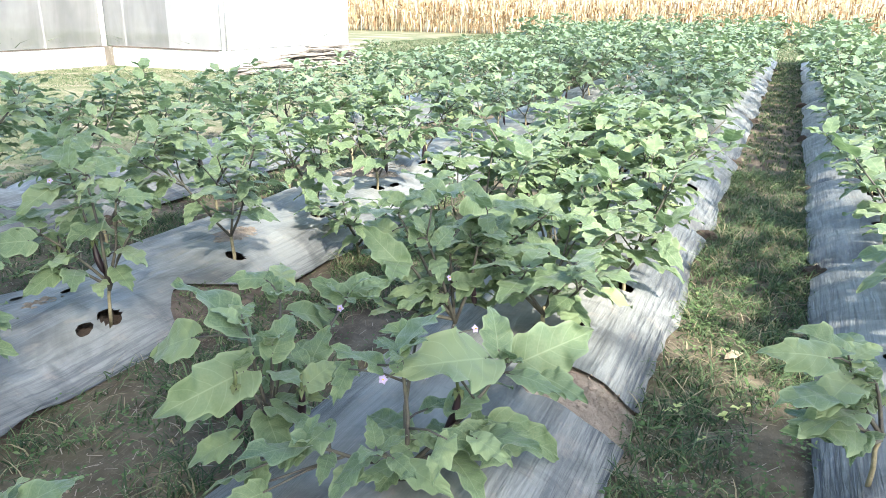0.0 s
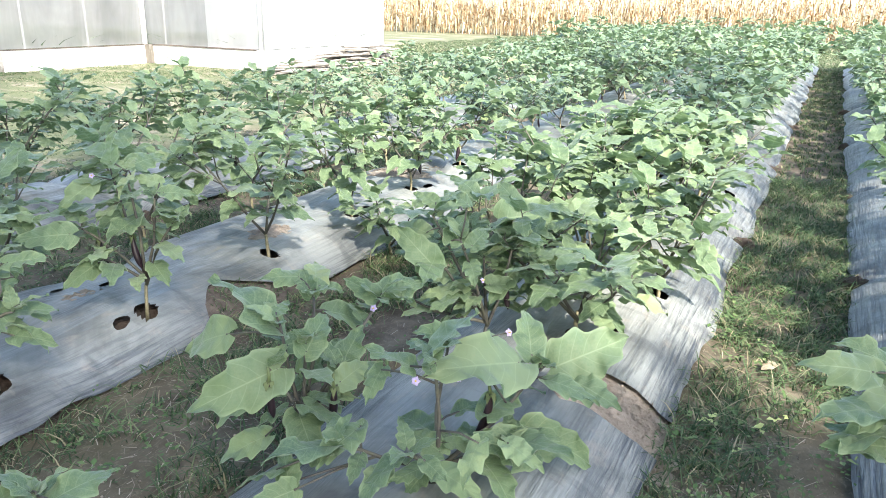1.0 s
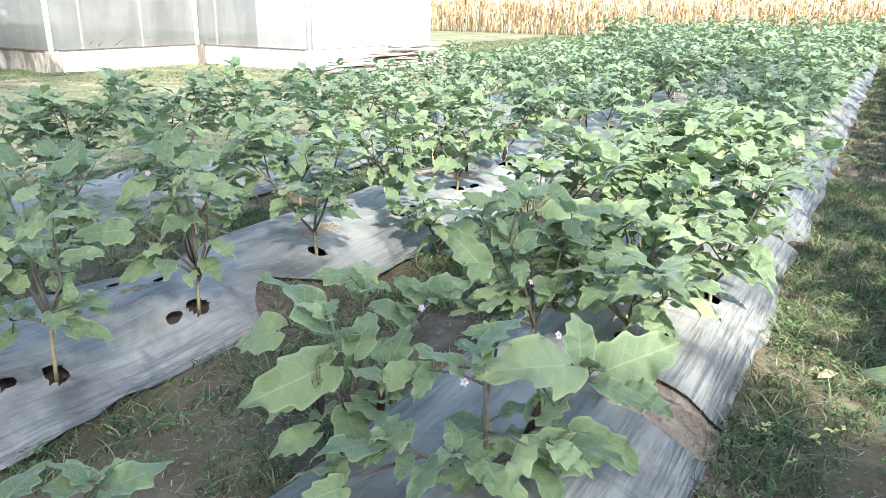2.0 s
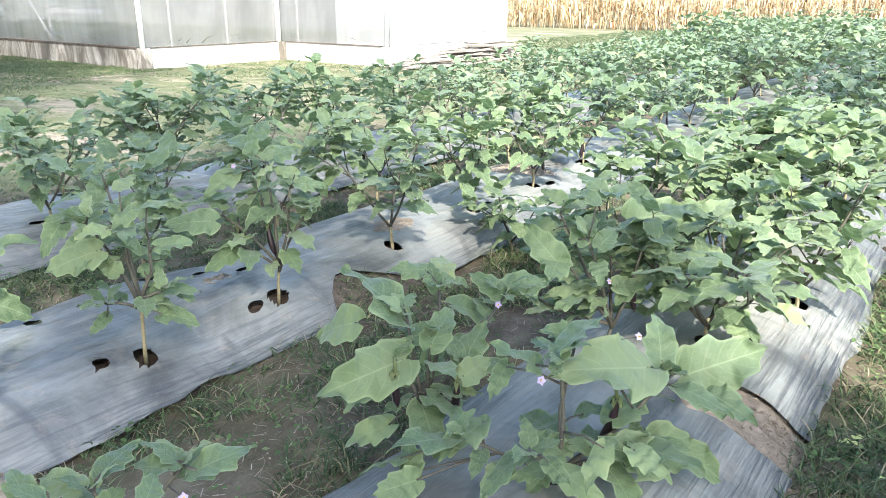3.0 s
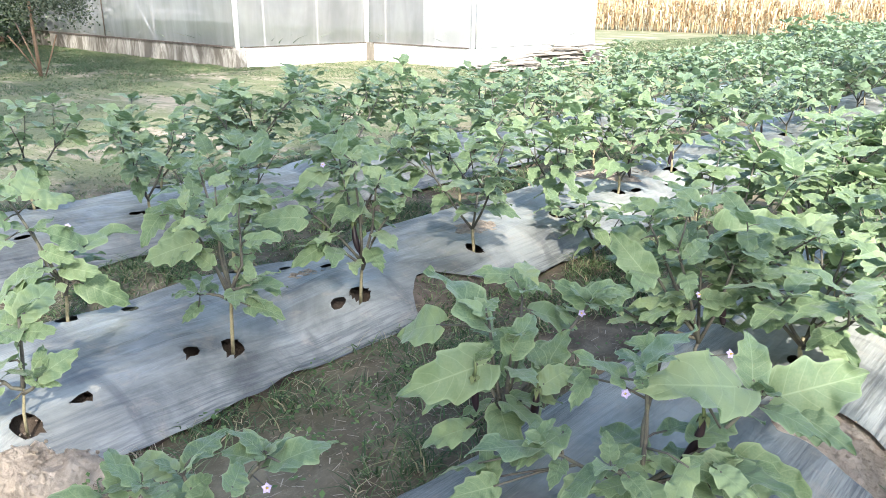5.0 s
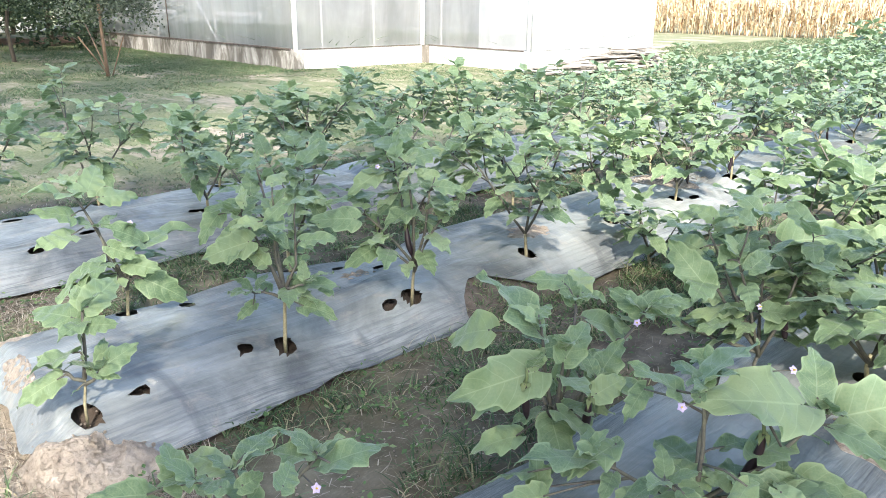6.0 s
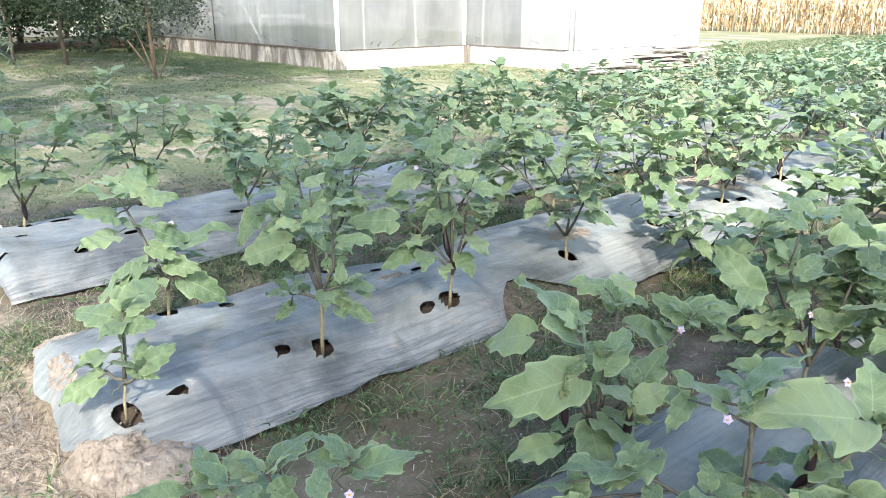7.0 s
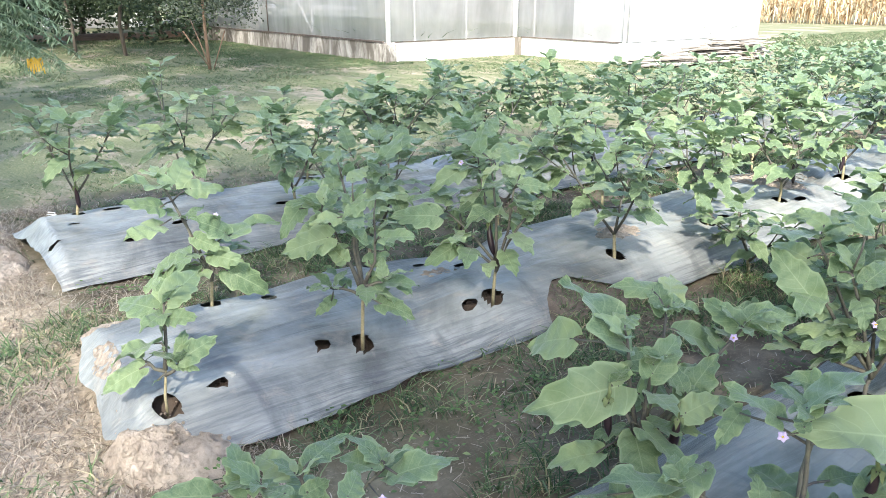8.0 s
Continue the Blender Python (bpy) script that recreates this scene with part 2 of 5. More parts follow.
WEED = blade_material("weed_leaf", (0.0, (0.055, 0.105, 0.035)), (0.6, (0.105, 0.175, 0.06)), (1.0, (0.20, 0.26, 0.11)))
MAIZE = blade_material("dry_maize", (0.0, (0.20, 0.11, 0.05)), (0.3, (0.44, 0.31, 0.165)), (0.7, (0.62, 0.50, 0.32)), (1.0, (0.74, 0.65, 0.47)))
CEMENT = wall_material()
SHEET = sheet_material("milky_greenhouse_sheet", (0.38, 0.378, 0.365), (0.53, 0.525, 0.508), 0.28)
# Whiter copy of SHEET: the sunlit bays' glare is put into the colour.
LIT_SHEET = sheet_material("lit_greenhouse_sheet", (0.52, 0.515, 0.505), (0.64, 0.635, 0.62), 0.14)
PAINT = plain_material("white_painted_steel", (0.68, 0.68, 0.66), (0.82, 0.82, 0.80), 6, 0.45, 0.15)
DARKLINE = plain_material("rusted_batten", (0.05, 0.04, 0.035), (0.14, 0.11, 0.09), 9, 0.8)
BARK = plain_material("reddish_bark", (0.11, 0.07, 0.045), (0.24, 0.155, 0.10), 14, 0.9, 0.8, 0.01, (1, 1, 0.3))
BARK_DARK = plain_material("dark_bark", (0.055, 0.045, 0.036), (0.13, 0.105, 0.08), 14, 0.9, 0.8, 0.01, (1, 1, 0.3))
TREE_LEAF = blade_material("tree_leaf", (0.0, (0.016, 0.03, 0.015)), (0.5, (0.038, 0.062, 0.031)), (1.0, (0.10, 0.13, 0.072)))
GREY_LEAF = blade_material("grey_green_leaf", (0.0, (0.045, 0.06, 0.04)), (0.5, (0.095, 0.12, 0.08)), (1.0, (0.19, 0.21, 0.15)))
PALE_LEAF = blade_material("pale_feathery_leaf", (0.0, (0.10, 0.155, 0.09)), (0.6, (0.20, 0.275, 0.165)), (1.0, (0.33, 0.39, 0.26)))
SLATE = plain_material("weathered_board", (0.24, 0.21, 0.18), (0.52, 0.48, 0.42), 4, 0.85, 0.5, 0.006, (1, 1, 1), 0.0, 0.5)
YELLOW = plain_material("yellow_plastic", (0.62, 0.33, 0.02), (0.80, 0.50, 0.05), 12, 0.45)
BLACK = plain_material("black_plastic", (0.012, 0.012, 0.012), (0.035, 0.033, 0.03), 12, 0.5)
WHITE = plain_material("white_wall", (0.62, 0.62, 0.60), (0.80, 0.80, 0.78), 2, 0.8)

# ---- mesh helpers ----


def build(name, verts, faces, mats, uv=None, slots=None, smooth=True):
    me = bpy.data.meshes.new(name)
    me.from_pydata([tuple(v) for v in verts], [], [tuple(int(i) for i in f) for f in faces])
    for m in mats if isinstance(mats, (list, tuple)) else (mats,):
        me.materials.append(m)
    if slots is not None:
        me.polygons.foreach_set("material_index", np.asarray(slots, dtype=np.int32))
    if uv is not None:
        layer = me.uv_layers.new(name="UVMap")
        loops = np.zeros(len(me.loops), dtype=np.int32)
        me.loops.foreach_get("vertex_index", loops)
        layer.data.foreach_set("uv", np.asarray(uv, dtype=np.float32)[loops].ravel())
    me.polygons.foreach_set("use_smooth", np.full(len(me.polygons), smooth))
    me.update()
    return me


def part(name, me, parent, label="", m=None):
    if isinstance(me, bmesh.types.BMesh):
        raise TypeError
    ob = new(name, me)
    ob.parent = parent
    if m is not None:
        ob.matrix_basis = m
    return tagged(ob, label) if label else ob


class Heap:
    """Gathers many small pieces into one mesh."""

    def __init__(self):
        self.v, self.f, self.uv, self.s, self.n = [], [], [], [], 0

    def add(self, verts, faces, uv=None, slot=0):
        verts = np.asarray(verts, dtype=float)
        self.v.append(verts)
        self.f += [tuple(i + self.n for i in f) for f in faces]
        self.s += [slot] * len(faces) if np.isscalar(slot) else list(slot)
        self.uv.append(np.zeros((len(verts), 2)) if uv is None else np.asarray(uv))
        self.n += len(verts)

    def mesh(self, name, mats, smooth=True):
        return build(name, np.concatenate(self.v), self.f, mats, np.concatenate(self.uv), self.s, smooth)


def tube(points, r0, r1, sides=6, caps=True):
    """Verts and faces of a tapering tube along points."""
    pts = [Vector(p) for p in points]
    verts, faces = [], []
    for i, p in enumerate(pts):
        d = (pts[min(i + 1, len(pts) - 1)] - pts[max(i - 1, 0)]).normalized()
        a = d.orthogonal().normalized() if abs(d.z) > 0.9 else d.cross(Vector((0, 0, 1))).normalized()
        b = d.cross(a)
        r = r0 + (r1 - r0) * i / (len(pts) - 1)
        for k in range(sides):
            w = 2 * math.pi * k / sides
            verts.append(p + r * (math.cos(w) * a + math.sin(w) * b))
    for i in range(len(pts) - 1):
        for k in range(sides):
            j = (k + 1) % sides
            faces.append((i * sides + k, i * sides + j, (i + 1) * sides + j, (i + 1) * sides + k))
    if caps:
        faces.append(tuple(reversed(range(sides))))
        faces.append(tuple(range((len(pts) - 1) * sides, len(pts) * sides)))
    return verts, faces


def box(x0, y0, z0, x1, y1, z1, bevel=0.0):
    bm = bmesh.new()
    bmesh.ops.create_cube(bm, size=1)
    for v in bm.verts:
        v.co = Vector(((x0 + x1) / 2 + v.co.x * (x1 - x0), (y0 + y1) / 2 + v.co.y * (y1 - y0), (z0 + z1) / 2 + v.co.z * (z1 - z0)))
    if bevel:
        bmesh.ops.bevel(bm, geom=bm.edges[:], offset=bevel, segments=2, affect="EDGES", clamp_overlap=True)
    bm.verts.index_update()
    out = [v.co.copy() for v in bm.verts], [[v.index for v in f.verts] for f in bm.faces]
    bm.free()
    return out


def one(name, shape, mat, smooth=False):
    return build(name, shape[0], shape[1], mat, smooth=smooth)


def lump(x, y, scale=1.0, seed=0.0):
    return noise.noise(Vector((x * scale, y * scale, seed)))


# ---- ground ----
# the beds: name, left edge, right edge, near end, far end
BEDS = {"near": (-1.17, -0.12, 0.42, 22.6), "middle": (-3.10, -1.99, 0.50, 22.4), "far": (-4.98, -3.74, 0.58, 22.2), "path_side": (0.44, 1.50, 2.05, 22.8)}


def axis(fine0, fine1, step, reach):
    out = list(np.arange(fine0, fine1 + 1e-6, step))
    for sign in (1, -1):
        at, d = (out[-1] if sign > 0 else out[0]), step
        while abs(at) < reach:
            d *= 1.22
            at += sign * d
            out = out + [at] if sign > 0 else [at] + out
    return out


def ground_height(x, y):
    near = 1.0 if abs(x) < 40 and abs(y) < 60 else 0.0
    return near * (0.016 * lump(x, y, 2.3) + 0.010 * lump(x, y, 7.0, 3.0) + 0.022 * lump(x, y, 0.6, 8.0)) - 0.012


def make_ground():
    xs, ys = axis(-6.2, 2.4, 0.055, 1400), axis(-0.6, 6.5, 0.055, 1400)
    verts = [(x, y, ground_height(x, y)) for y in ys for x in xs]
    w = len(xs)
    faces = [(j * w + i, j * w + i + 1, (j + 1) * w + i + 1, (j + 1) * w + i) for j in range(len(ys) - 1) for i in range(w - 1)]
    me = build("ground", verts, faces, SOIL)
    layer = me.attributes.new("lawn", "FLOAT", "POINT")
    values = []
    for x, y, _ in verts:
        edge = 0.5 * lump(x, y, 1.1, 5.0)
        left = -5.25 - x + edge
        back = y - 24.5 + edge
        values.append(min(1.0, max(0.0, max(left, back) / 0.7)))
    layer.data.foreach_set("value", values)
    # soil trodden dry and pale at the beds' near ends
    dry = []
    for x, y, _ in verts:
        rim = 0.62 + 0.16 * lump(x, y, 2.1, 7.0) + 0.08 * lump(x, y, 7.0, 2.0) - (0.5 if -1.95 < x < -1.2 else 0.0)
        dry.append(max(0.0, min(1.0, (rim - y) / 0.12)) * max(0.0, min(1.0, (0.25 * lump(x, y, 1.5, 3.0) - 1.75 - x) / 0.4)) * max(0.0, min(1.0, (x + 5.6) / 0.6)) * max(0.0, min(1.0, (y + 0.7 + 0.4 * lump(x, y, 1.2, 5.0)) / 0.5)))
    me.attributes.new("dry", "FLOAT", "POINT").data.foreach_set("value", dry)
    tagged(new("ground", me), "bare brown soil with weeds, turning into worn lawn", "ground", kind="structure")


make_ground()

# ---- beds under mulch film ----
def bed_profile(s):
    return 0.165 * max(0.0, 1 - abs(s) ** 3.2)


def bed_edges(name, y):
    x0, x1, y0, y1 = BEDS[name]
    seed = 11.0 * list(BEDS).index(name)
    a = x0 + 0.045 * lump(y, seed, 1.3) + 0.015 * lump(y, seed, 5.0, 2.0)
    b = x1 + 0.045 * lump(y, seed, 1.3, 4.0) + 0.015 * lump(y, seed, 5.0, 7.0)
    if name == "middle":
        a += 0.16 * math.exp(-(((y - 2.38) / 0.24) ** 2))
    for tie in TIES[name]:
        k = math.exp(-(((y - tie) / 0.10) ** 2))
        a, b = a + 0.06 * k, b - 0.11 * k
    return a, b


# where soil is heaped over the film's edge
TIES = {"near": (4.85, 7.45, 10.4, 13.2, 16.2, 19.4), "middle": (5.15, 8.3, 12.0, 16.0), "far": (3.4, 7.0, 11.0, 15.0), "path_side": (4.4, 6.6, 9.2, 12.4, 16.0, 19.5)}
# openings torn or cut in the film: x, y, half width, half length, turn in degrees
NEAR_CUTS = [(-0.42, 2.62, 0.055, 0.04, 10), (-0.42, 2.8, 0.05, 0.02, 0), (-0.33, 4.15, 0.05, 0.03, 0), (-0.5, 1.8, 0.06, 0.05, 0), (-0.33, 5.6, 0.06, 0.03, 0)]
MIDDLE_CUTS = [(-2.21, 1.24, 0.035, 0.04, 0), (-2.72, 1.25, 0.045, 0.035, 30), (-2.17, 0.84, 0.018, 0.075, 14), (-2.2, 1.92, 0.03, 0.06, 10), (-2.28, 3.84, 0.03, 0.07, 0), (-2.79, 3.5, 0.03, 0.08, 0), (-2.25, 4.61, 0.03, 0.07, 0), (-2.5, 2.1, 0.02, 0.05, 0), (-2.62, 1.95, 0.025, 0.04, 0), (-2.46, 3.05, 0.02, 0.05, 0), (-2.2, 5, 0.03, 0.07, 0), (-3.08, 2.24, 0.1, 0.05, 20), (-2.85, 0.72, 0.02, 0.03, 0)]
FAR_CUTS = [(-3.99, 1.02, 0.045, 0.05, 0), (-4.55, 1.05, 0.03, 0.08, 0), (-4.33, 0.8, 0.025, 0.05, 0), (-4.12, 0.66, 0.025, 0.05, 0), (-4.06, 1.3, 0.03, 0.06, 0), (-4.12, 1.95, 0.03, 0.06, 0), (-4.6, 1.35, 0.03, 0.05, 0), (-4.07, 2.6, 0.03, 0.06, 0), (-4.55, 2.4, 0.03, 0.06, 0)]
PATH_SIDE_CUTS = [(0.7, 3.05, 0.05, 0.04, 0), (0.72, 3.95, 0.05, 0.04, 0)]
# where the film was laid in two lengths and bare soil shows between them:
# place of the join, end of the stretch it shifts, then across the bed: place (-1 to 1), near edge, far edge
GAPS = {
    "near": (2.25, 3.3, ((-1.0, 2.25, 2.25), (0.28, 2.24, 2.25), (0.38, 2.19, 2.33), (0.52, 2.20, 2.43), (0.75, 2.20, 2.46), (0.90, 2.20, 2.43), (1.0, 2.22, 2.46))),
    "middle": (2.45, 3.4, ((-1.0, 2.45, 2.45), (0.52, 2.445, 2.455), (0.62, 2.37, 2.54), (0.75, 2.30, 2.64), (0.88, 2.27, 2.78), (1.0, 2.24, 2.96))),
}


def gap_edges(name, s):
    rows = GAPS[name][2]
    for (a, l0, h0), (b, l1, h1) in zip(rows, rows[1:]):
        if s <= b:
            t = max(0.0, (s - a) / (b - a))
            return l0 + (l1 - l0) * t, h0 + (h1 - h0) * t
    return rows[-1][1:]


def laid(name, s, x, y):
    """The film's y, drawn back from the gap between its two lengths."""
    if name not in GAPS:
        return y
    join, far, _ = GAPS[name]
    low, high = gap_edges(name, s)
    wob = 0.02 * lump(x, 5.0, 9.0, 2.0) * min(1.0, (high - low) * 8)
    near = BEDS[name][2]
    if y <= join:
        return near + (y - near) * (low + wob - near) / (join - near)
    return far - (far - y) * (far - high - wob) / (far - join) if y < far else y


CUTS = {"near": NEAR_CUTS, "middle": MIDDLE_CUTS, "far": FAR_CUTS, "path_side": PATH_SIDE_CUTS}

# the plants: bed, x, y, height above the bed, spread (factor on the branches' lean)
NEAR_PLANTS = [(-1.02, 0.83, 0.44, 1), (-1.06, 1.6, 0.58, 1.1), (-0.6, 1.58, 0.5, 1.25), (-0.82, 2.4, 0.64, 1.25), (-0.54, 2.66, 0.46, 1.3), (-0.98, 3.02, 0.58, 1.15), (-0.66, 3.1, 0.50, 1.1), (-0.36, 3.32, 0.60, 1.05), (-0.84, 3.75, 0.64, 1.1), (-0.82, 4.2, 0.66, 1.1), (-0.46, 4.35, 0.64, 0.95), (-0.84, 4.75, 0.66, 1.1), (-0.48, 5.15, 0.66, 0.95), (-0.84, 5.55, 0.68, 1.1)]
MIDDLE_PLANTS = [(-2.15, 0.65, 0.47, 0.8), (-2.18, 1.39, 0.6, 1.25), (-2.2, 2.05, 0.76, 1.15), (-2.25, 2.88, 0.66, 1.05), (-2.27, 3.67, 0.62, 1), (-1.92, 3.55, 0.42, 1.2), (-2.3, 4.45, 0.66, 1), (-2.36, 5.35, 0.66, 1), (-2.79, 1.03, 0.63, 0.95), (-2.78, 1.79, 0.66, 0.9), (-2.82, 2.59, 0.7, 1), (-2.84, 3.44, 0.72, 1.05), (-2.95, 4.32, 0.72, 1.05), (-2.92, 5.15, 0.7, 1)]
FAR_PLANTS = [(-4.54, 0.86, 0.6, 1.05), (-4.6, 1.55, 0.7, 1.15), (-4.08, 2.02, 0.62, 1.1), (-4.58, 2.35, 0.6, 1), (-4.22, 2.8, 0.64, 1.1), (-4.62, 3.15, 0.68, 0.9), (-4.15, 3.6, 0.64, 1.1), (-4.6, 3.95, 0.66, 1), (-4.15, 4.4, 0.66, 1.1), (-4.62, 4.8, 0.68, 1), (-4.15, 5.2, 0.68, 1)]
PATH_SIDE_PLANTS = [(0.78, 2.42, 0.54, 1), (0.86, 3.3, 0.64, 1.05), (1.2, 2.85, 0.62, 1), (0.8, 4.15, 0.66, 1.05), (1.22, 3.7, 0.66, 1), (0.82, 5, 0.68, 1.05), (1.25, 4.6, 0.66, 1)]
PLANTS = [(bed, *row) for bed, rows in (("near", NEAR_PLANTS), ("middle", MIDDLE_PLANTS), ("far", FAR_PLANTS), ("path_side", PATH_SIDE_PLANTS)) for row in rows]


def bed_height(name, x, y):
    a, b = bed_edges(name, y)
    x0, x1, y0, y1 = BEDS[name]
    end = min(1.0, max(0.0, (y - y0 + 0.06) / 0.16)) * min(1.0, max(0.0, (y1 - y + 0.04) / 0.3))
    s = (x - (a + b) / 2) / ((b - a) / 2)
    for tie in TIES[name]:
        end *= 1 - 0.32 * math.exp(-(((y - tie) / 0.12) ** 2))
    return bed_profile(s) * end * (1 + 0.16 * lump(x, y, 1.7, 3.0)) + 0.012 * lump(x, y, 4.5, 9.0) * (1 - min(1, abs(s)))


def steps(y0, y1):
    out, y, d = [], y0, 0.017
    while y < y1:
        out.append(y)
        if y > 4.6:
            d = min(0.13, d * 1.035)
        y += d
    return out + [y1]


def end_line(name, s):
    """How far back the film's near end lies, from its left edge to its right."""
    if name == "middle":
        return 0.08 - 0.10 * max(0.0, min(1.0, (s + 1) / 0.8)) + 0.11 * max(0.0, s - 0.55) / 0.45
    return 0.03 * s


def make_bed(name):
    x0, x1, y0, y1 = BEDS[name]
    ys = steps(y0, y1)
    # the soil
    n = 23
    verts = []
    for y in ys[6::3] + [ys[-1]]:
        a, b = bed_edges(name, y)
        for i in range(n):
            s = -1.16 + 2.32 * i / (n - 1)
            x = (a + b) / 2 + s * (b - a) / 2
            verts.append((x, y, bed_height(name, x, y) - 0.042 + 0.010 * lump(x, y, 11.0) - (0.05 if abs(s) > 1.1 or y == ys[6] or y == y1 else 0)))
    rows = len(verts) // n
    faces = [(j * n + i, j * n + i + 1, (j + 1) * n + i + 1, (j + 1) * n + i) for j in range(rows - 1) for i in range(n - 1)]
    tagged(new("soil_bed", build("soil_bed", verts, faces, EARTH)), "raised planting bed of brown soil under mulch film", "planting bed", kind="structure")
    # the film
    n = 65
    grid = np.zeros((len(ys), n, 3))
    holes = [(x, y, 0.060, 0.050, 0) for bed, x, y, *_ in PLANTS if bed == name] + CUTS[name]
    rng = random.Random(name)
    holes += [(x, y, rng.uniform(0.04, 0.07), rng.uniform(0.03, 0.06), 0) for x, y in far_spots(name)[:40]]
    for j, y in enumerate(ys):
        a, b = bed_edges(name, y)
        for i in range(n):
            s = -1 + 2 * i / (n - 1)
            x = (a + b) / 2 + s * (b - a) / 2
            k = max(0.0, 1 - (y - y0) / 0.8)
            yy = laid(name, s, x, y) + k * (0.04 * lump(x, 3.0, 3.0, 1.0) + 0.010 * lump(x, 1.0, 13.0) + end_line(name, s))
            side = abs(s) ** 2
            fold = 0.006 * side * noise.noise(Vector((x * 34, y * 1.6, 1.0))) + 0.004 * noise.noise(Vector((x * 15, y * 0.9, 5.0))) + 0.005 * noise.noise(Vector((x * 5, y * 4, 8.0)))
            grid[j, i] = x, yy, bed_height(name, x, yy) + 0.011 + fold
    flat = grid.reshape(-1, 3)
    gone = np.zeros(len(flat), dtype=bool)
    for cx, cy, rx, ry, turn in holes:
        rx, ry = (rx, ry) if rx > 0.09 else (rx * 0.82, ry * 0.82)
        near = np.where((abs(flat[:, 0] - cx) < 0.5) & (abs(flat[:, 1] - cy) < 0.4))[0]
        c, s = math.cos(radians(turn)), math.sin(radians(turn))
        for k in near:
            dx, dy = flat[k, 0] - cx, flat[k, 1] - cy
            px, py = (c * dx + s * dy) / rx, (-s * dx + c * dy) / ry
            w = math.atan2(py, px)
            edge = 1 + 0.22 * noise.noise(Vector((math.cos(w) * 1.6, math.sin(w) * 1.6, cx * 9 + cy * 5)))
            r = math.hypot(px, py) / edge
            band = 0.0095 / min(rx, ry)
            if r < 1 - band:
                gone[k] = True
            elif r < 1 + band:
                f = 1 / max(r, 1e-3)
                flat[k, 0], flat[k, 1] = cx + dx * f, cy + dy * f
                flat[k, 2] += 0.006
    faces = []
    for j in range(len(ys) - 1):
        for i in range(n - 1):
            f = (j * n + i, j * n + i + 1, (j + 1) * n + i + 1, (j + 1) * n + i)
            if not gone[list(f)].any() and not (name in GAPS and ys[j] <= GAPS[name][0] < ys[j + 1] and i > (0.76 if name == "middle" else 0.635) * n):
                faces.append(f)
    film = tagged(new("mulch_film"), "silver-grey plastic mulch film, wrinkled and dusty, with planting holes", "mulch film", "mulch films over the beds")
    film.location = (0, y0, 0)
    stops = sorted([y0 - 1, *TIES[name], *[GAPS[g][0] + 0.001 for g in GAPS if g == name], y1 + 1])
    for low, high in zip(stops, stops[1:]):
        mine = [f for f in faces if low <= ys[f[0] // n] < high]
        used = sorted({i for f in mine for i in f})
        index = {i: k for k, i in enumerate(used)}
        me = build("film_length", [(flat[i][0], flat[i][1] - y0, flat[i][2]) for i in used], [[index[i] for i in f] for f in mine], FILM)
        # side: how strongly the wrinkles' painted shade shows, rising towards both edges
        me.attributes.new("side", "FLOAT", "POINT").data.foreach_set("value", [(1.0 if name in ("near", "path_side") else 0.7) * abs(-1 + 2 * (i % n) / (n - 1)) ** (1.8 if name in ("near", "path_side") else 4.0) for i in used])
        part("film_length", me, film)


def far_spots(name):
    """Planting places past the ones listed: two staggered lines to the bed's end."""
    x0, x1, y0, y1 = BEDS[name]
    rng = random.Random(len(name) * 7 + 1)
    out = []
    for line, first in ((0.26 if name != "path_side" else 0.38, 5.9 if name != "middle" else 6.0), (0.58 if name == "near" else 0.68, 6.25)):
        y = first
        while y < y1 - 0.3:
            out.append((x0 + line * (x1 - x0) + rng.uniform(-0.06, 0.06), y + rng.uniform(-0.07, 0.07)))
            y += 0.76
    return out


EARTH = plain_material("bed_soil", (0.035, 0.026, 0.019), (0.095, 0.070, 0.052), 9, 0.95, 0.9, 0.02)
for bed in BEDS:
    make_bed(bed)


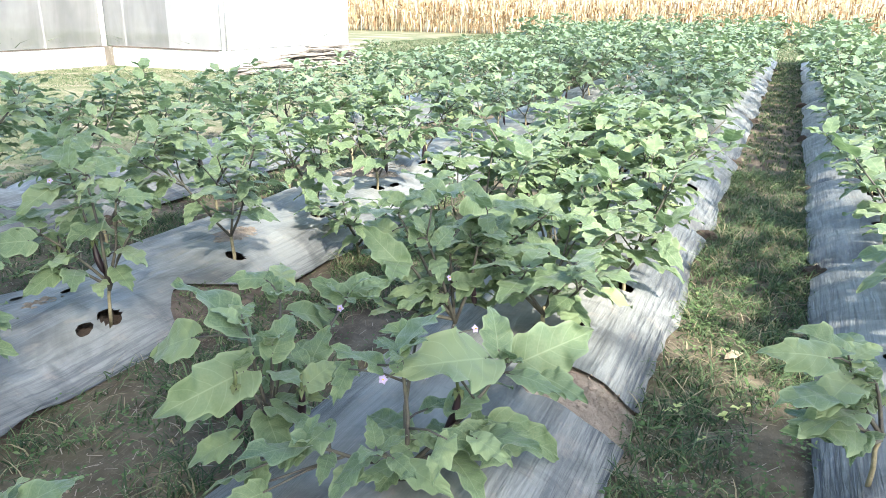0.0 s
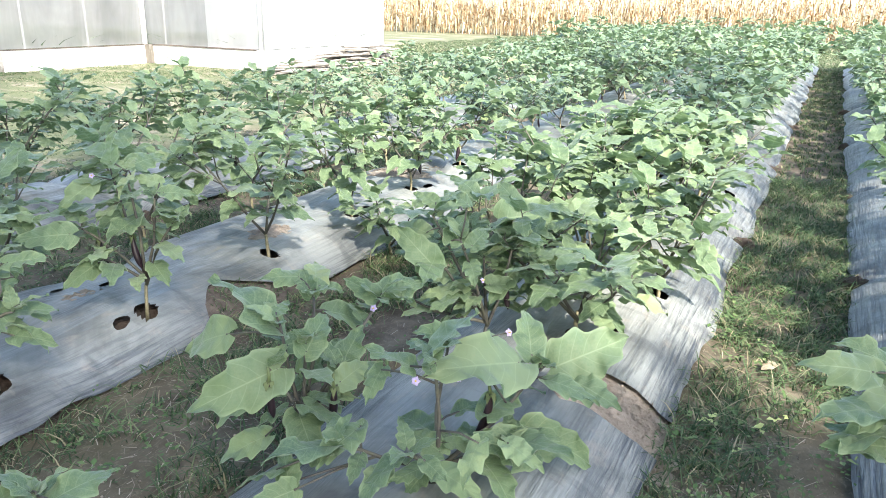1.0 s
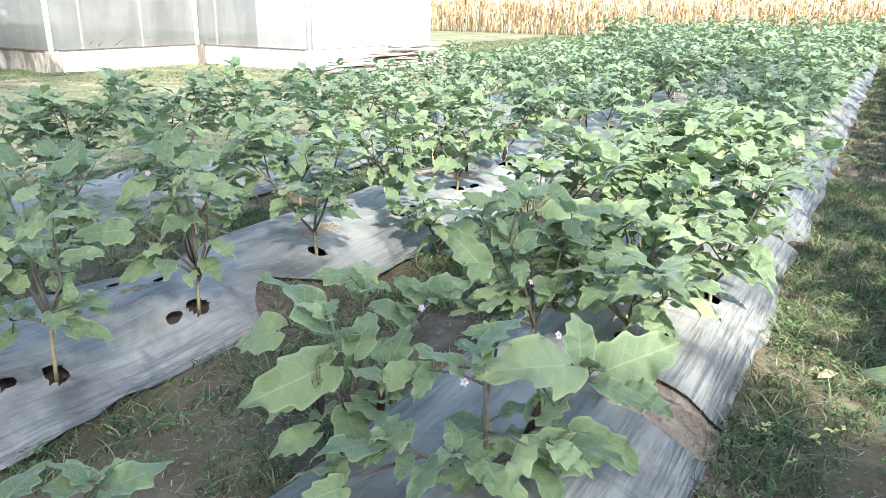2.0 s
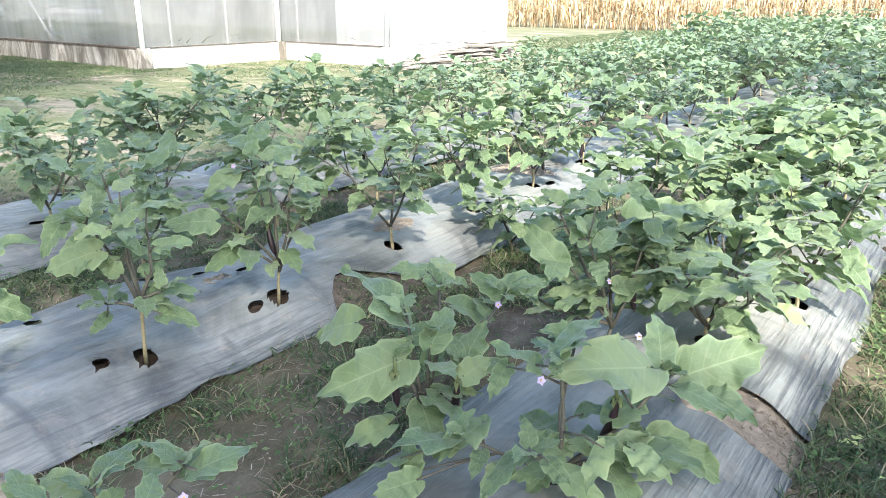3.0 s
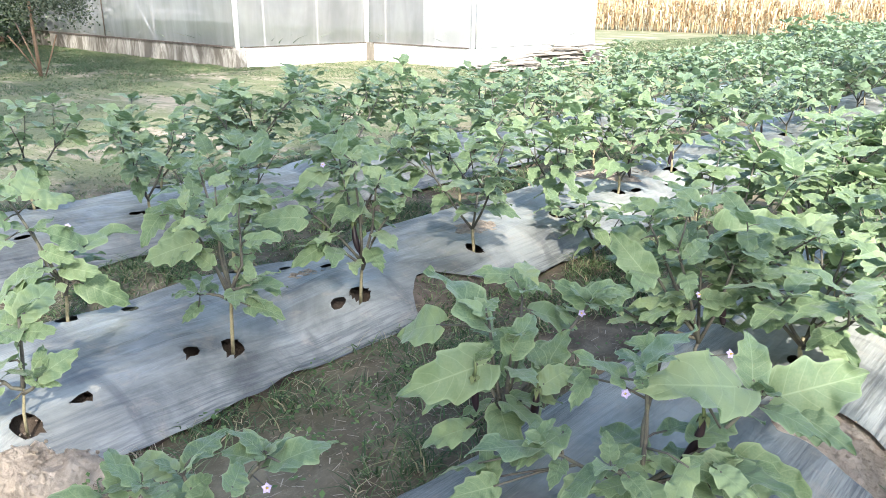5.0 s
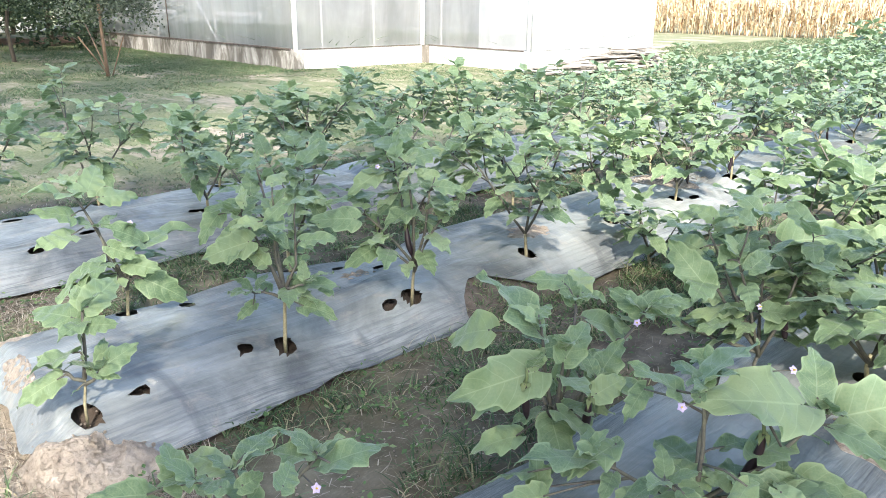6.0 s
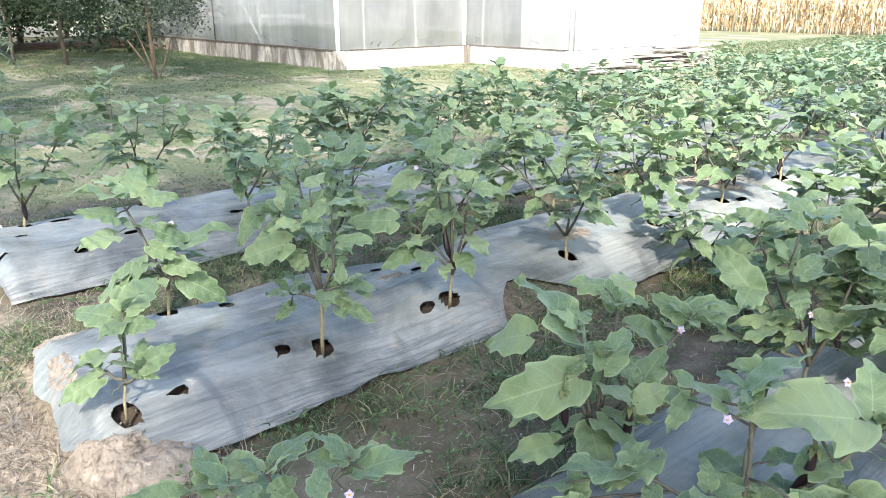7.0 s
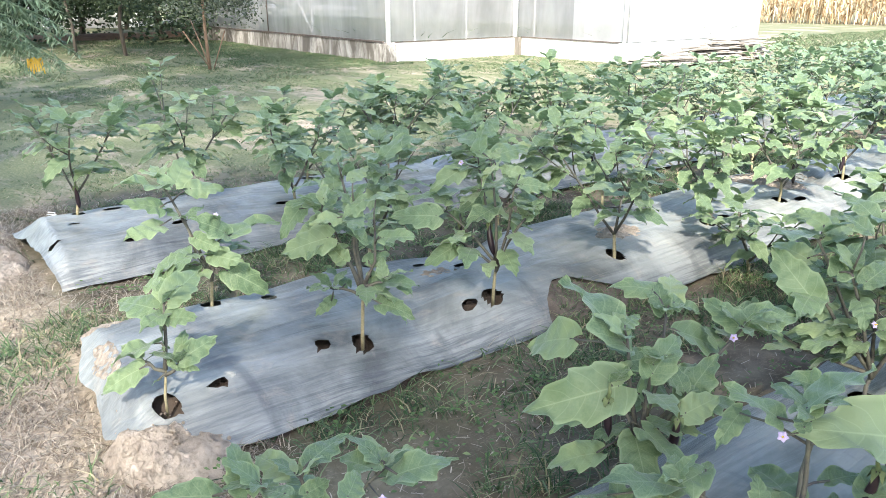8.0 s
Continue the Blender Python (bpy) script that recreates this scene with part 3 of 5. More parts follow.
def mud_mound(x, y, rx, ry, h, seed, label, top=None, mat=MUD, turn=0):
    """A low, cracked heap of dried mud."""
    n, rings = 84, 30
    verts, faces = [(0, 0, h * (1 + 0.2 * lump(1, seed)))], []
    for k in range(1, rings + 1):
        for i in range(n):
            w = 2 * math.pi * i / n
            edge = 1 + 0.32 * noise.noise(Vector((math.cos(w) * 1.3, math.sin(w) * 1.3, seed))) + 0.12 * noise.noise(Vector((math.cos(w) * 4, math.sin(w) * 4, seed)))
            r = k / rings
            px, py = r * edge * rx * math.cos(w), r * edge * ry * math.sin(w)
            z = h * max(0, 1 - r ** 4) * (1 + 0.7 * lump(px, py, 9.0, seed)) + 0.014 * lump(px, py, 22.0, seed) + 0.005 * lump(px, py, 60.0, seed) + 0.002 * lump(px, py, 110.0, seed) - 0.012 * max(0.0, 1 - abs(lump(px, py, 12.0, seed + 5)) * 14) - (0.05 if k == rings else 0)
            verts.append((px, py, z))
    faces += [(0, 1 + i, 1 + (i + 1) % n) for i in range(n)]
    for k in range(rings - 1):
        for i in range(n):
            j = (i + 1) % n
            faces.append((1 + k * n + i, 1 + (k + 1) * n + i, 1 + (k + 1) * n + j, 1 + k * n + j))
    ob = tagged(new("mud_mound", build("mud_mound", verts, faces, mat)), label, "mud mound", "mud mounds on the film")
    ob.location = (x, y, (ground_height(x, y) if top is None else top) - 0.005)
    ob.rotation_euler.z = radians(turn)
    if turn:
        rng, clod = random.Random(seed), box(-1, -1, -0.7, 1, 1, 0.7, 0.4)
        clods = Heap()
        for _ in range(150):
            p, r = rng.choice(verts), rng.uniform(0.002, 0.005) * (2.0 if rng.random() < 0.08 else 1)
            m = np.array(Matrix.LocRotScale(Vector(p) + Vector((rng.uniform(-0.02, 0.02), rng.uniform(-0.02, 0.02), r * 0.3)), Euler((rng.random(), rng.random(), rng.random() * 3)), (r, r * rng.uniform(0.7, 1.4), r)))
            clods.add(np.asarray([tuple(q) for q in clod[0]]) @ m[:3, :3].T + m[:3, 3], clod[1])
        tagged(part("crumbled_mud", clods.mesh("crumbled_mud", MUD), ob), kind="stuff")
    return ob


def soil_patch(bed, x, y, rx, ry, turn, h, seed, label, base=0.012):
    """Loose soil lying on a bed or on its film, with an uneven edge."""
    n, rings = 72, 22
    c, s = math.cos(radians(turn)), math.sin(radians(turn))
    verts = []
    for k in range(rings + 1):
        for i in range(n):
            w = 2 * math.pi * i / n
            edge = 1 + 0.35 * noise.noise(Vector((math.cos(w) * 1.7, math.sin(w) * 1.7, seed))) + 0.22 * noise.noise(Vector((math.cos(w) * 6, math.sin(w) * 6, seed)))
            r = k / rings
            px, py = r * edge * rx * math.cos(w), r * edge * ry * math.sin(w)
            qx, qy = x + c * px - s * py, y + s * px + c * py
            z = max(bed_height(bed, qx, qy), ground_height(qx, qy) - 0.02) + base + h * (1 - r ** 3) * (1 + 0.7 * lump(qx, qy, 14.0, seed)) + 0.008 * lump(qx, qy, 40.0, seed) + 0.006 * lump(qx, qy, 90.0, seed) - (0.03 if k == rings else 0)
            verts.append((qx - x, qy - y, z))
    faces = [(k * n + i, (k + 1) * n + i, (k + 1) * n + (i + 1) % n, k * n + (i + 1) % n) for k in range(rings) for i in range(n)]
    ob = tagged(new("soil_patch", build("soil_patch", verts, faces, MUD)), label, "soil patch", kind="stuff")
    ob.location = (x, y, 0)
    return ob


BROWN = plain_material("crumbly_brown_soil", (0.055, 0.043, 0.034), (0.15, 0.122, 0.096), 16, 0.95, 0.9, 0.02)


def gap_soil(bed, mat, first, label):
    """Bare crumbly soil between two lengths of film."""
    nx, ny, verts = 60, 44, []
    for j in range(ny + 1):
        for i in range(nx + 1):
            s = first + (1.14 - first) * i / nx
            low, high = gap_edges(bed, min(1.0, s))
            y = low - 0.10 + (high - low + 0.20) * j / ny
            a, b = bed_edges(bed, y)
            x = (a + b) / 2 + s * (b - a) / 2
            inside = max(0.0, min(1.0, (min(y - low, high - y) + 0.01) / 0.03)) * min(1.0, i / 4, (nx - i) / 4)
            z = max(bed_height(bed, x, y), ground_height(x, y) - 0.01) - 0.012 + inside * (0.008 + 0.012 * lump(x, y, 11.0, 4.0) + 0.009 * lump(x, y, 34.0, 2.0) + 0.005 * lump(x, y, 80.0, 5.0))
            if i == nx:
                z -= 0.03
            verts.append((x, y, z))
    w = nx + 1
    faces = [(j * w + i, j * w + i + 1, (j + 1) * w + i + 1, (j + 1) * w + i) for j in range(ny) for i in range(nx)]
    tagged(new("soil_patch", build("soil_patch", verts, faces, mat)), label, "soil patch", kind="stuff")


gap_soil("near", MUD, 0.26, "crumbly tan soil in a gap of the film")
gap_soil("middle", BROWN, 0.52, "bare brown soil in a gap of the film")


def soil_crumbs():
    """Small clods round the gap and the beds' ends."""
    rng = random.Random(21)
    v, f = box(-1, -1, -0.7, 1, 1, 0.7, 0.35)
    heap = Heap()
    for cx, cy, rx, ry, count in ((-0.24, 2.34, 0.26, 0.10, 260), (-2.0, 0.5, 0.3, 0.28, 420), (-2.6, 0.25, 1.0, 0.3, 700), (-4.0, 0.40, 1.0, 0.25, 400), (-0.02, 2.22, 0.25, 0.25, 260), (0.2, 2.0, 0.3, 0.5, 160), (-1.6, 1.4, 0.35, 0.7, 120)):
        for _ in range(count):
            x, y, r = cx + rng.gauss(0, 0.5) * rx, cy + rng.gauss(0, 0.5) * ry, rng.uniform(0.0015, 0.0042) * (1.9 if rng.random() < 0.08 else 1)
            z = max(max(bed_height(b, x, y) if BEDS[b][0] < x < BEDS[b][1] and y > BEDS[b][2] else -1 for b in BEDS), ground_height(x, y)) + r * 0.4 + (0.014 if y > 2.2 and x < -0.1 else 0.0)
            m = np.array(Matrix.LocRotScale((x, y, z), Euler((rng.random(), rng.random(), rng.random() * 3)), (r, r * rng.uniform(0.7, 1.3), r)))
            heap.add(np.asarray([tuple(p) for p in v]) @ m[:3, :3].T + m[:3, 3], f)
    tagged(new("soil_crumbs", heap.mesh("soil_crumbs", MUD)), "small dry clods of soil", "soil clods", kind="stuff")


soil_crumbs()
mud_mound(-2.05, 0.64, 0.23, 0.15, 0.11, 1.0, "pale cracked dried mud holding down the film's end", turn=44)
mud_mound(-4.45, 0.42, 0.42, 0.14, 0.06, 3.0, "pale dried mud along the film's end", turn=3)
for bed in BEDS:
    for tie in TIES[bed]:
        side = BEDS[bed][0] if bed == "path_side" else BEDS[bed][1]
        heap = mud_mound(side + (0.03 if bed == "path_side" else -0.03), tie, 0.09, 0.05, 0.035, tie, "small heap of soil pinning the film's edge", 0.0, EARTH)

# ---- greenhouse ----
def make_greenhouse():
    house = tagged(new("greenhouse"), "greenhouse of milky white sheets on a low stained cement wall", "greenhouse")
    west, east, mid, south, north, back = -30.0, -10.5, -14.05, 8.9, 12.65, 17.45
    wall_h, eave = 0.40, 2.9
    # low wall, stretch by stretch
    for x0, y0, x1, y1 in ((west, south, mid + 0.09, south + 0.18), (mid - 0.09, south + 0.18, mid + 0.09, north), (mid + 0.09, north - 0.0, east, north + 0.18), (east - 0.18, north + 0.18, east, back), (west, south + 0.18, west + 0.18, back), (west + 0.18, back - 0.18, east - 0.18, back)):
        # Other stretches take white: their sunlit brightness is put into the colour.
        whiter = y0 > south
        part("low_wall", one("low_wall", box(x0, y0, -0.15, x1, y1, wall_h, 0.012), WHITE if whiter else CEMENT), house, "low wall, whitened as if sunlit" if whiter else "stained pale cement wall")
    # pilasters and cracks' edges
    part("pier", one("pier", box(mid - 0.55, south - 0.035, -0.1, mid + 0.125, south + 0.22, wall_h - 0.03, 0.01), CEMENT), house, "rough plastered corner pier")
    part("pier", one("pier", box(mid - 0.05, north - 0.10, -0.1, mid + 0.25, north + 0.1, wall_h + 0.01, 0.01), CEMENT), house, "rough plastered corner pier")
    # batten along the wall's top
    part("batten", one("batten", box(west, south - 0.02, wall_h, mid - 0.09, south + 0.03, wall_h + 0.035), DARKLINE), house, "dark rusted batten")
    part("batten", one("batten", box(mid + 0.07, south + 0.2, wall_h, mid + 0.105, north - 0.12, wall_h + 0.02), DARKLINE), house, "dark rusted batten")
    part("batten", one("batten", box(mid + 0.25, north - 0.02, wall_h, east - 0.25, north + 0.03, wall_h + 0.025), DARKLINE), house, "dark rusted batten")
    # posts
    def post(x, y, r, mat, label, z1=eave):
        part("post", build("post", *tube([(x, y, wall_h - 0.1), (x, y, 1.5), (x, y, z1)], r, r, 10), mat), house, label)
    post(mid + 0.0, south + 0.09, 0.055, PAINT, "thick white painted corner post")
    post(mid + 0.02, north - 0.02, 0.06, PAINT, "thick white painted corner post")
    for x in (-17.78, -21.22, -24.6, -28.0):
        post(x, south + 0.16, 0.035, PAINT, "white steel post")
    post(-20.28, south + 0.03, 0.016, DARKLINE, "thin dark pipe")
    for y in (9.75, 11.21):
        post(mid - 0.10, y, 0.018, PAINT, "thin white post")
    for x in (-13.52, -11.85):
        post(x, north + 0.14, 0.018, PAINT, "thin white post")
    for x, y in ((east - 0.16, north + 0.05), (east - 0.02, north + 0.05)):
        post(x, y, 0.035, PAINT, "white steel corner post")
    post(east - 0.05, 15.0, 0.03, PAINT, "white steel post")
    post(east - 0.05, back - 0.06, 0.045, PAINT, "white steel corner post")
    # braces
    part("brace", build("brace", *tube([(-18.9, south + 0.16, 1.6), (-17.82, south + 0.16, 0.5)], 0.02, 0.02, 6), PAINT), house)
    # sheets, each bay one, gently bellied
    def sheet(x0, y0, x1, y1, mat=SHEET, z0=wall_h + 0.02, z1=eave):
        nx, nz = max(6, int(math.hypot(x1 - x0, y1 - y0) / 0.12)), 16
        d = Vector((y1 - y0, -(x1 - x0), 0)).normalized()
        verts = []
        for k in range(nz + 1):
            for i in range(nx + 1):
                a, b = i / nx, k / nz
                x, y, z = x0 + (x1 - x0) * a, y0 + (y1 - y0) * a, z0 + (z1 - z0) * b
                off = 0.02 * math.sin(math.pi * a) * math.sin(math.pi * b) + 0.008 * lump(x * 2 + y * 2, z, 1.5, 4.0)
                verts.append((x + d.x * off, y + d.y * off, z))
        w = nx + 1
        part("sheet", build("sheet", verts, [(k * w + i, k * w + i + 1, (k + 1) * w + i + 1, (k + 1) * w + i) for k in range(nz) for i in range(nx)], mat), house, "milky translucent plastic sheet")
    xs = [west, -28.0, -24.6, -21.22, -17.78, mid]
    for a, b in zip(xs, xs[1:]):
        sheet(a, south + 0.09, b, south + 0.09)
    sheet(mid, south + 0.09, mid, north + 0.02)
    sheet(mid, north + 0.09, -12.2, north + 0.09)
    sheet(-12.2, north + 0.09, east - 0.04, north + 0.09, LIT_SHEET)
    sheet(east - 0.05, north + 0.09, east - 0.05, back - 0.1, LIT_SHEET)
    sheet(west + 0.1, back - 0.1, west + 0.1, south + 0.09)
    sheet(east - 0.1, back - 0.09, west + 0.1, back - 0.09)
    # roof over both wings
    for x0, x1, y0, y1 in ((west, mid, south, back), (mid, east, north, back)):
        c = (x0 + x1) / 2
        verts, n = [], 14
        for y in (y0 - 0.1, y1 + 0.1):
            for i in range(n + 1):
                a = i / n
                verts.append((x0 + (x1 - x0) * a, y, eave + 1.5 * math.sin(math.pi * a)))
        part("roof", build("roof", verts, [(i, i + 1, n + 2 + i, n + 1 + i) for i in range(n)], SHEET), house, "arched milky plastic roof")
    # inside: low pale beams and a far dark shade net
    for x in (-25.0, -19.9):
        part("beam", one("beam", box(x, south + 1.2, 1.02, x + 2.4, south + 1.32, 1.12), PAINT), house, "white beam")


make_greenhouse()


def make_board_pile():
    """A sagging stack of old weathered boards that leans against the greenhouse wall."""
    pile = tagged(new("board_pile"), "untidy stack of weathered boards beside the greenhouse wall", "board pile")
    rng = random.Random(5)
    shared = []
    for k in range(5):
        bm_shape = box(-0.5, -0.07, -0.009, 0.5, 0.07, 0.009, 0.003)
        shared.append(one("board", ([Vector((v.x, v.y * rng.uniform(0.8, 1.2), v.z + 0.03 * (v.x ** 2) * rng.uniform(-1, 1))) for v in bm_shape[0]], bm_shape[1]), SLATE))
    for k in range(170):
        a = rng.random()
        y = 12.3 + 4.0 * a
        top = 0.10 + 0.40 * a
        z = rng.uniform(0.03, top)
        x = -9.75 + 0.25 * rng.uniform(-1, 1) - 0.3 * (z / 0.6)
        m = Matrix.LocRotScale((x, y, z), Euler((rng.uniform(-0.08, 0.08), rng.uniform(-0.10, 0.06), 1.1 + rng.uniform(-0.5, 0.5))), (rng.uniform(0.5, 1.2), rng.uniform(0.5, 1.2), rng.uniform(0.8, 1.6)))
        part("board", rng.choice(shared), pile, "", m)


make_board_pile()

# ---- dry maize ----


def make_maize():
    """A standing crop of dead maize: stalks, hanging leaves, cobs and tassels."""
    rng = random.Random(3)
    heap = Heap()
    for row in range(5):
        x = -34.0
        while x < 16:
            x += rng.uniform(0.13, 0.24)
            y = 36.6 + row * 0.75 + rng.uniform(-0.2, 0.2) - 0.06 * (x + 10) * (x > -10)
            h = rng.uniform(1.9, 2.6)
            lx, ly = rng.uniform(-0.16, 0.16), rng.uniform(-0.1, 0.1)
            pts = [(x + lx * t * t, y + ly * t * t, h * t) for t in (0, 0.35, 0.7, 1)]
            heap.add(*tube(pts, 0.014, 0.006, 4, False))
            for k in range(rng.randint(8, 11)):
                t = rng.uniform(0.12, 0.97)
                px, py, pz = x + lx * t * t, y + ly * t * t, h * t
                w = rng.uniform(0, 2 * math.pi)
                length, wide = rng.uniform(0.35, 0.75), rng.uniform(0.022, 0.045)
                c, s = math.cos(w), math.sin(w)
                rise = rng.uniform(0.0, 0.22)
                vs, n = [], 5
                for i in range(n):
                    a = i / (n - 1)
                    r = length * (0.75 * a - 0.35 * a * a)
                    z = pz + rise * a * 2 - length * 1.05 * a * a
                    half = wide * (0.5 + a) * (1 - a) * 1.9 + 0.003
                    tw = rng.uniform(-0.6, 0.6)
                    ux, uy = -s * math.cos(tw), c * math.cos(tw)
                    vs += [(px + c * r - ux * half, py + s * r - uy * half, max(0.02, z - half * math.sin(tw))), (px + c * r + ux * half, py + s * r + uy * half, max(0.02, z + half * math.sin(tw)))]
                heap.add(vs, [(2 * i, 2 * i + 1, 2 * i + 3, 2 * i + 2) for i in range(n - 1)])
            if rng.random() < 0.7:
                z = h * rng.uniform(0.4, 0.55)
                heap.add(*tube([(x, y - 0.03, z), (x + rng.uniform(-0.05, 0.05), y - 0.07, z + 0.02), (x + rng.uniform(-0.08, 0.08), y - 0.10, z - 0.16)], 0.03, 0.012, 5))
            for k in range(4):
                heap.add(*tube([pts[-1], (pts[-1][0] + rng.uniform(-0.12, 0.12), pts[-1][1] + rng.uniform(-0.1, 0.1), h + rng.uniform(0.1, 0.25))], 0.005, 0.002, 3, False))
    tagged(new("maize_crop", heap.mesh("maize_crop", MAIZE)), "standing field of dead straw-coloured maize", "maize field", kind="stuff")


make_maize()

# ---- grass, weeds and straw ----


def blades(name, count, area, keep, height, width, lean, mat, label, category, seed, per=6, on=ground_height):
    """Tufts of narrow bent blades, thrown over an area (x0, x1, y0, y1) where keep(x, y) says so."""
    rng = np.random.default_rng(seed)
    x0, x1, y0, y1 = area
    tufts = []
    for x, y, luck in zip(rng.uniform(x0, x1, count), rng.uniform(y0, y1, count), rng.random(count)):
        chance = keep(x, y)
        if luck < chance:
            tufts.append((x, y, on(x, y) - 0.004, chance))
    t = np.repeat(np.array(tufts), per, axis=0)
    n = len(t)
    w, turn = rng.uniform(0, 2 * math.pi, n), rng.uniform(0, math.pi, n)
    h = height * rng.uniform(0.4, 1.3, n) * (0.6 + 0.5 * t[:, 3])
    out, b = lean * h * rng.uniform(0.3, 1.6, n), width * rng.uniform(0.6, 1.3, n)
    bx, by, z0 = t[:, 0] + rng.normal(0, 0.016, n), t[:, 1] + rng.normal(0, 0.016, n), t[:, 2]
    c, s, ux, uy = np.cos(w), np.sin(w), np.cos(turn) * b, np.sin(turn) * b
    def at(a):
        return bx + c * out * a ** 1.7, by + s * out * a ** 1.7, z0 + h * (a - 0.45 * lean * a ** 2.4)
    rings = []
    for a, thin in ((0.0, 1.0), (0.4, 0.9), (0.75, 0.6)):
        x_, y_, z_ = at(a)
        rings += [(x_ - ux * thin, y_ - uy * thin, z_), (x_ + ux * thin, y_ + uy * thin, z_)]
    rings.append(at(1.0))
    v = np.stack([np.stack(p, 1) for p in rings], 1).reshape(-1, 3)
    f = []
    for k in range(0, 7 * n, 7):
        f += [(k, k + 1, k + 3, k + 2), (k + 2, k + 3, k + 5, k + 4), (k + 4, k + 5, k + 6)]
    tagged(new(name, build(name, v.tolist(), f, mat)), label, category, kind="stuff")


def off_beds(x, y, margin=0.0):
    for x0, x1, y0, y1 in BEDS.values():
        if x0 + margin < x < x1 - margin and y0 - 0.02 < y < y1:
            return 0.0
    return 1.0


def alley(x, y):
    """Thick along the alleys' middles in drifts, thin on the bare ends."""
    d = lump(x, y, 1.4, 2.0) + 0.5 * lump(x, y, 4.0, 6.0)
    base = 0.52 + 1.5 * d
    if -0.1 < x < 0.5 and y > 1.9:
        base = max(base + 0.6, 0.8 if y > 3.2 else 0.3)
    if x > 0.12 and y < 2.75:
        base -= 0.9 * min(1.0, (x - 0.12) / 0.15)
    if -2.0 < x < -1.15 and y < 2.0:
        base -= 0.20
    if x < -2.4 and y < 1.6:
        base -= 0.75 * min(1.0, (1.6 - y) / 0.7)
    return off_beds(x, y, 0.03) * min(1.0, max(0.03, base))


blades("alley_grass", 38000, (-5.4, 2.0, 0.0, 7.0), alley, 0.095, 0.0027, 1.1, GRASS, "low green grass and weeds between the beds", "grass", 1, 5)
blades("far_alley_grass", 26000, (-5.4, 2.0, 7.0, 24.0), alley, 0.06, 0.004, 0.9, GRASS, "low green grass between the beds further off", "grass", 2, 6)


def in_gap(x, y):
    a, b = bed_edges("middle", y)
    low, high = gap_edges("middle", (2 * x - a - b) / (b - a))
    return 0.8 if low + 0.02 < y < high - 0.02 else 0.0


blades("gap_grass", 420, (-2.3, -1.96, 2.2, 3.0), in_gap, 0.05, 0.0024, 1.2, GRASS, "low grass on the bare soil between two lengths of film", "grass", 14, 4, lambda x, y: bed_height("middle", x, y))


def lawn(x, y):
    d = lump(x * 0.6, y * 1.4, 0.8, 2.0) + 0.5 * lump(x, y, 2.6, 6.0)
    return min(1.0, max(0.0, 0.5 + 0.9 * d)) * (1.0 if off_beds(x, y) else 0.0) * (0.0 if y < 24 and x > -5.1 else 1.0)


blades("lawn_grass", 40000, (-16.0, -5.0, 0.5, 12.5), lawn, 0.032, 0.0035, 1.0, LAWN, "short worn lawn grass", "grass", 3, 6)
blades("shaded_grass", 14000, (-25.0, -13.4, 5.6, 9.35), lambda x, y: min(1.0, max(0.0, (y - 5.4) / 1.8 + 0.9 * lump(x, y, 0.9, 4.0))), 0.05, 0.005, 1.0, GRASS, "greener grass along the greenhouse and under the trees", "grass", 15, 6)
blades("far_lawn_grass", 22000, (-30.0, -12.0, 0.5, 9.0), lawn, 0.06, 0.006, 1.0, LAWN, "short worn lawn grass under the trees", "grass", 4, 6)
blades("field_edge_grass", 28000, (-14.0, 6.0, 18.0, 36.5), lambda x, y: 0.85 if y > 23.2 or x < -5.3 else 0.0, 0.10, 0.010, 0.9, LAWN, "grass strip before the maize", "grass", 5, 6)
blades("wall_foot_grass", 2600, (-13.8, -9.0, 9.4, 12.5), lambda x, y: 0.6, 0.05, 0.005, 0.9, LAWN, "taller grass at the foot of the greenhouse wall", "grass", 6, 6)
blades("house_weeds", 5000, (-29.0, -11.0, 13.2, 16.8), lambda x, y: 0.9 if x > -13.8 or y < 14 else 0.5, 0.75, 0.02, 0.6, GRASS, "weeds growing inside the greenhouse", "weeds", 7, 7)
blades("house_weeds", 3000, (-29.0, -14.4, 9.4, 11.5), lambda x, y: 0.9, 0.72, 0.02, 0.6, GRASS, "weeds growing inside the greenhouse", "weeds", 8, 7)


def straw(name, count, area, keep, seed):
    rng = np.random.default_rng(seed)
    x0, x1, y0, y1 = area
    v, f, n = [], [], 0
    for _ in range(count):
        x, y = rng.uniform(x0, x1), rng.uniform(y0, y1)
        if rng.random() > keep(x, y):
            continue
        w, l, b = rng.uniform(0, math.pi), rng.uniform(0.006, 0.03), rng.uniform(0.0007, 0.0018)
        z = ground_height(x, y) + rng.uniform(0.001, 0.010)
        c, s, rise = math.cos(w) * l, math.sin(w) * l, rng.uniform(-0.004, 0.010)
        v += [(x - c + s / l * b, y - s - c / l * b, z), (x - c - s / l * b, y - s + c / l * b, z), (x + c - s / l * b, y + s + c / l * b, z + rise), (x + c + s / l * b, y + s - c / l * b, z + rise)]
        f.append((n, n + 1, n + 2, n + 3))
        n += 4
    tagged(new(name, build(name, v, f, STRAW, smooth=False)), "scattered dry straw and dead grass on the soil", "straw litter", kind="stuff")


straw("straw_litter", 90000, (-5.6, 0.6, -0.1, 4.0), lambda x, y: off_beds(x, y, 0.02) * (1.0 if y < 0.9 else 0.75 if x < -2.9 and y < 1.9 else 0.12 if x > -0.12 else 0.24) * max(0.1, 0.6 + 0.8 * lump(x, y, 1.9, 12.0)), 9)


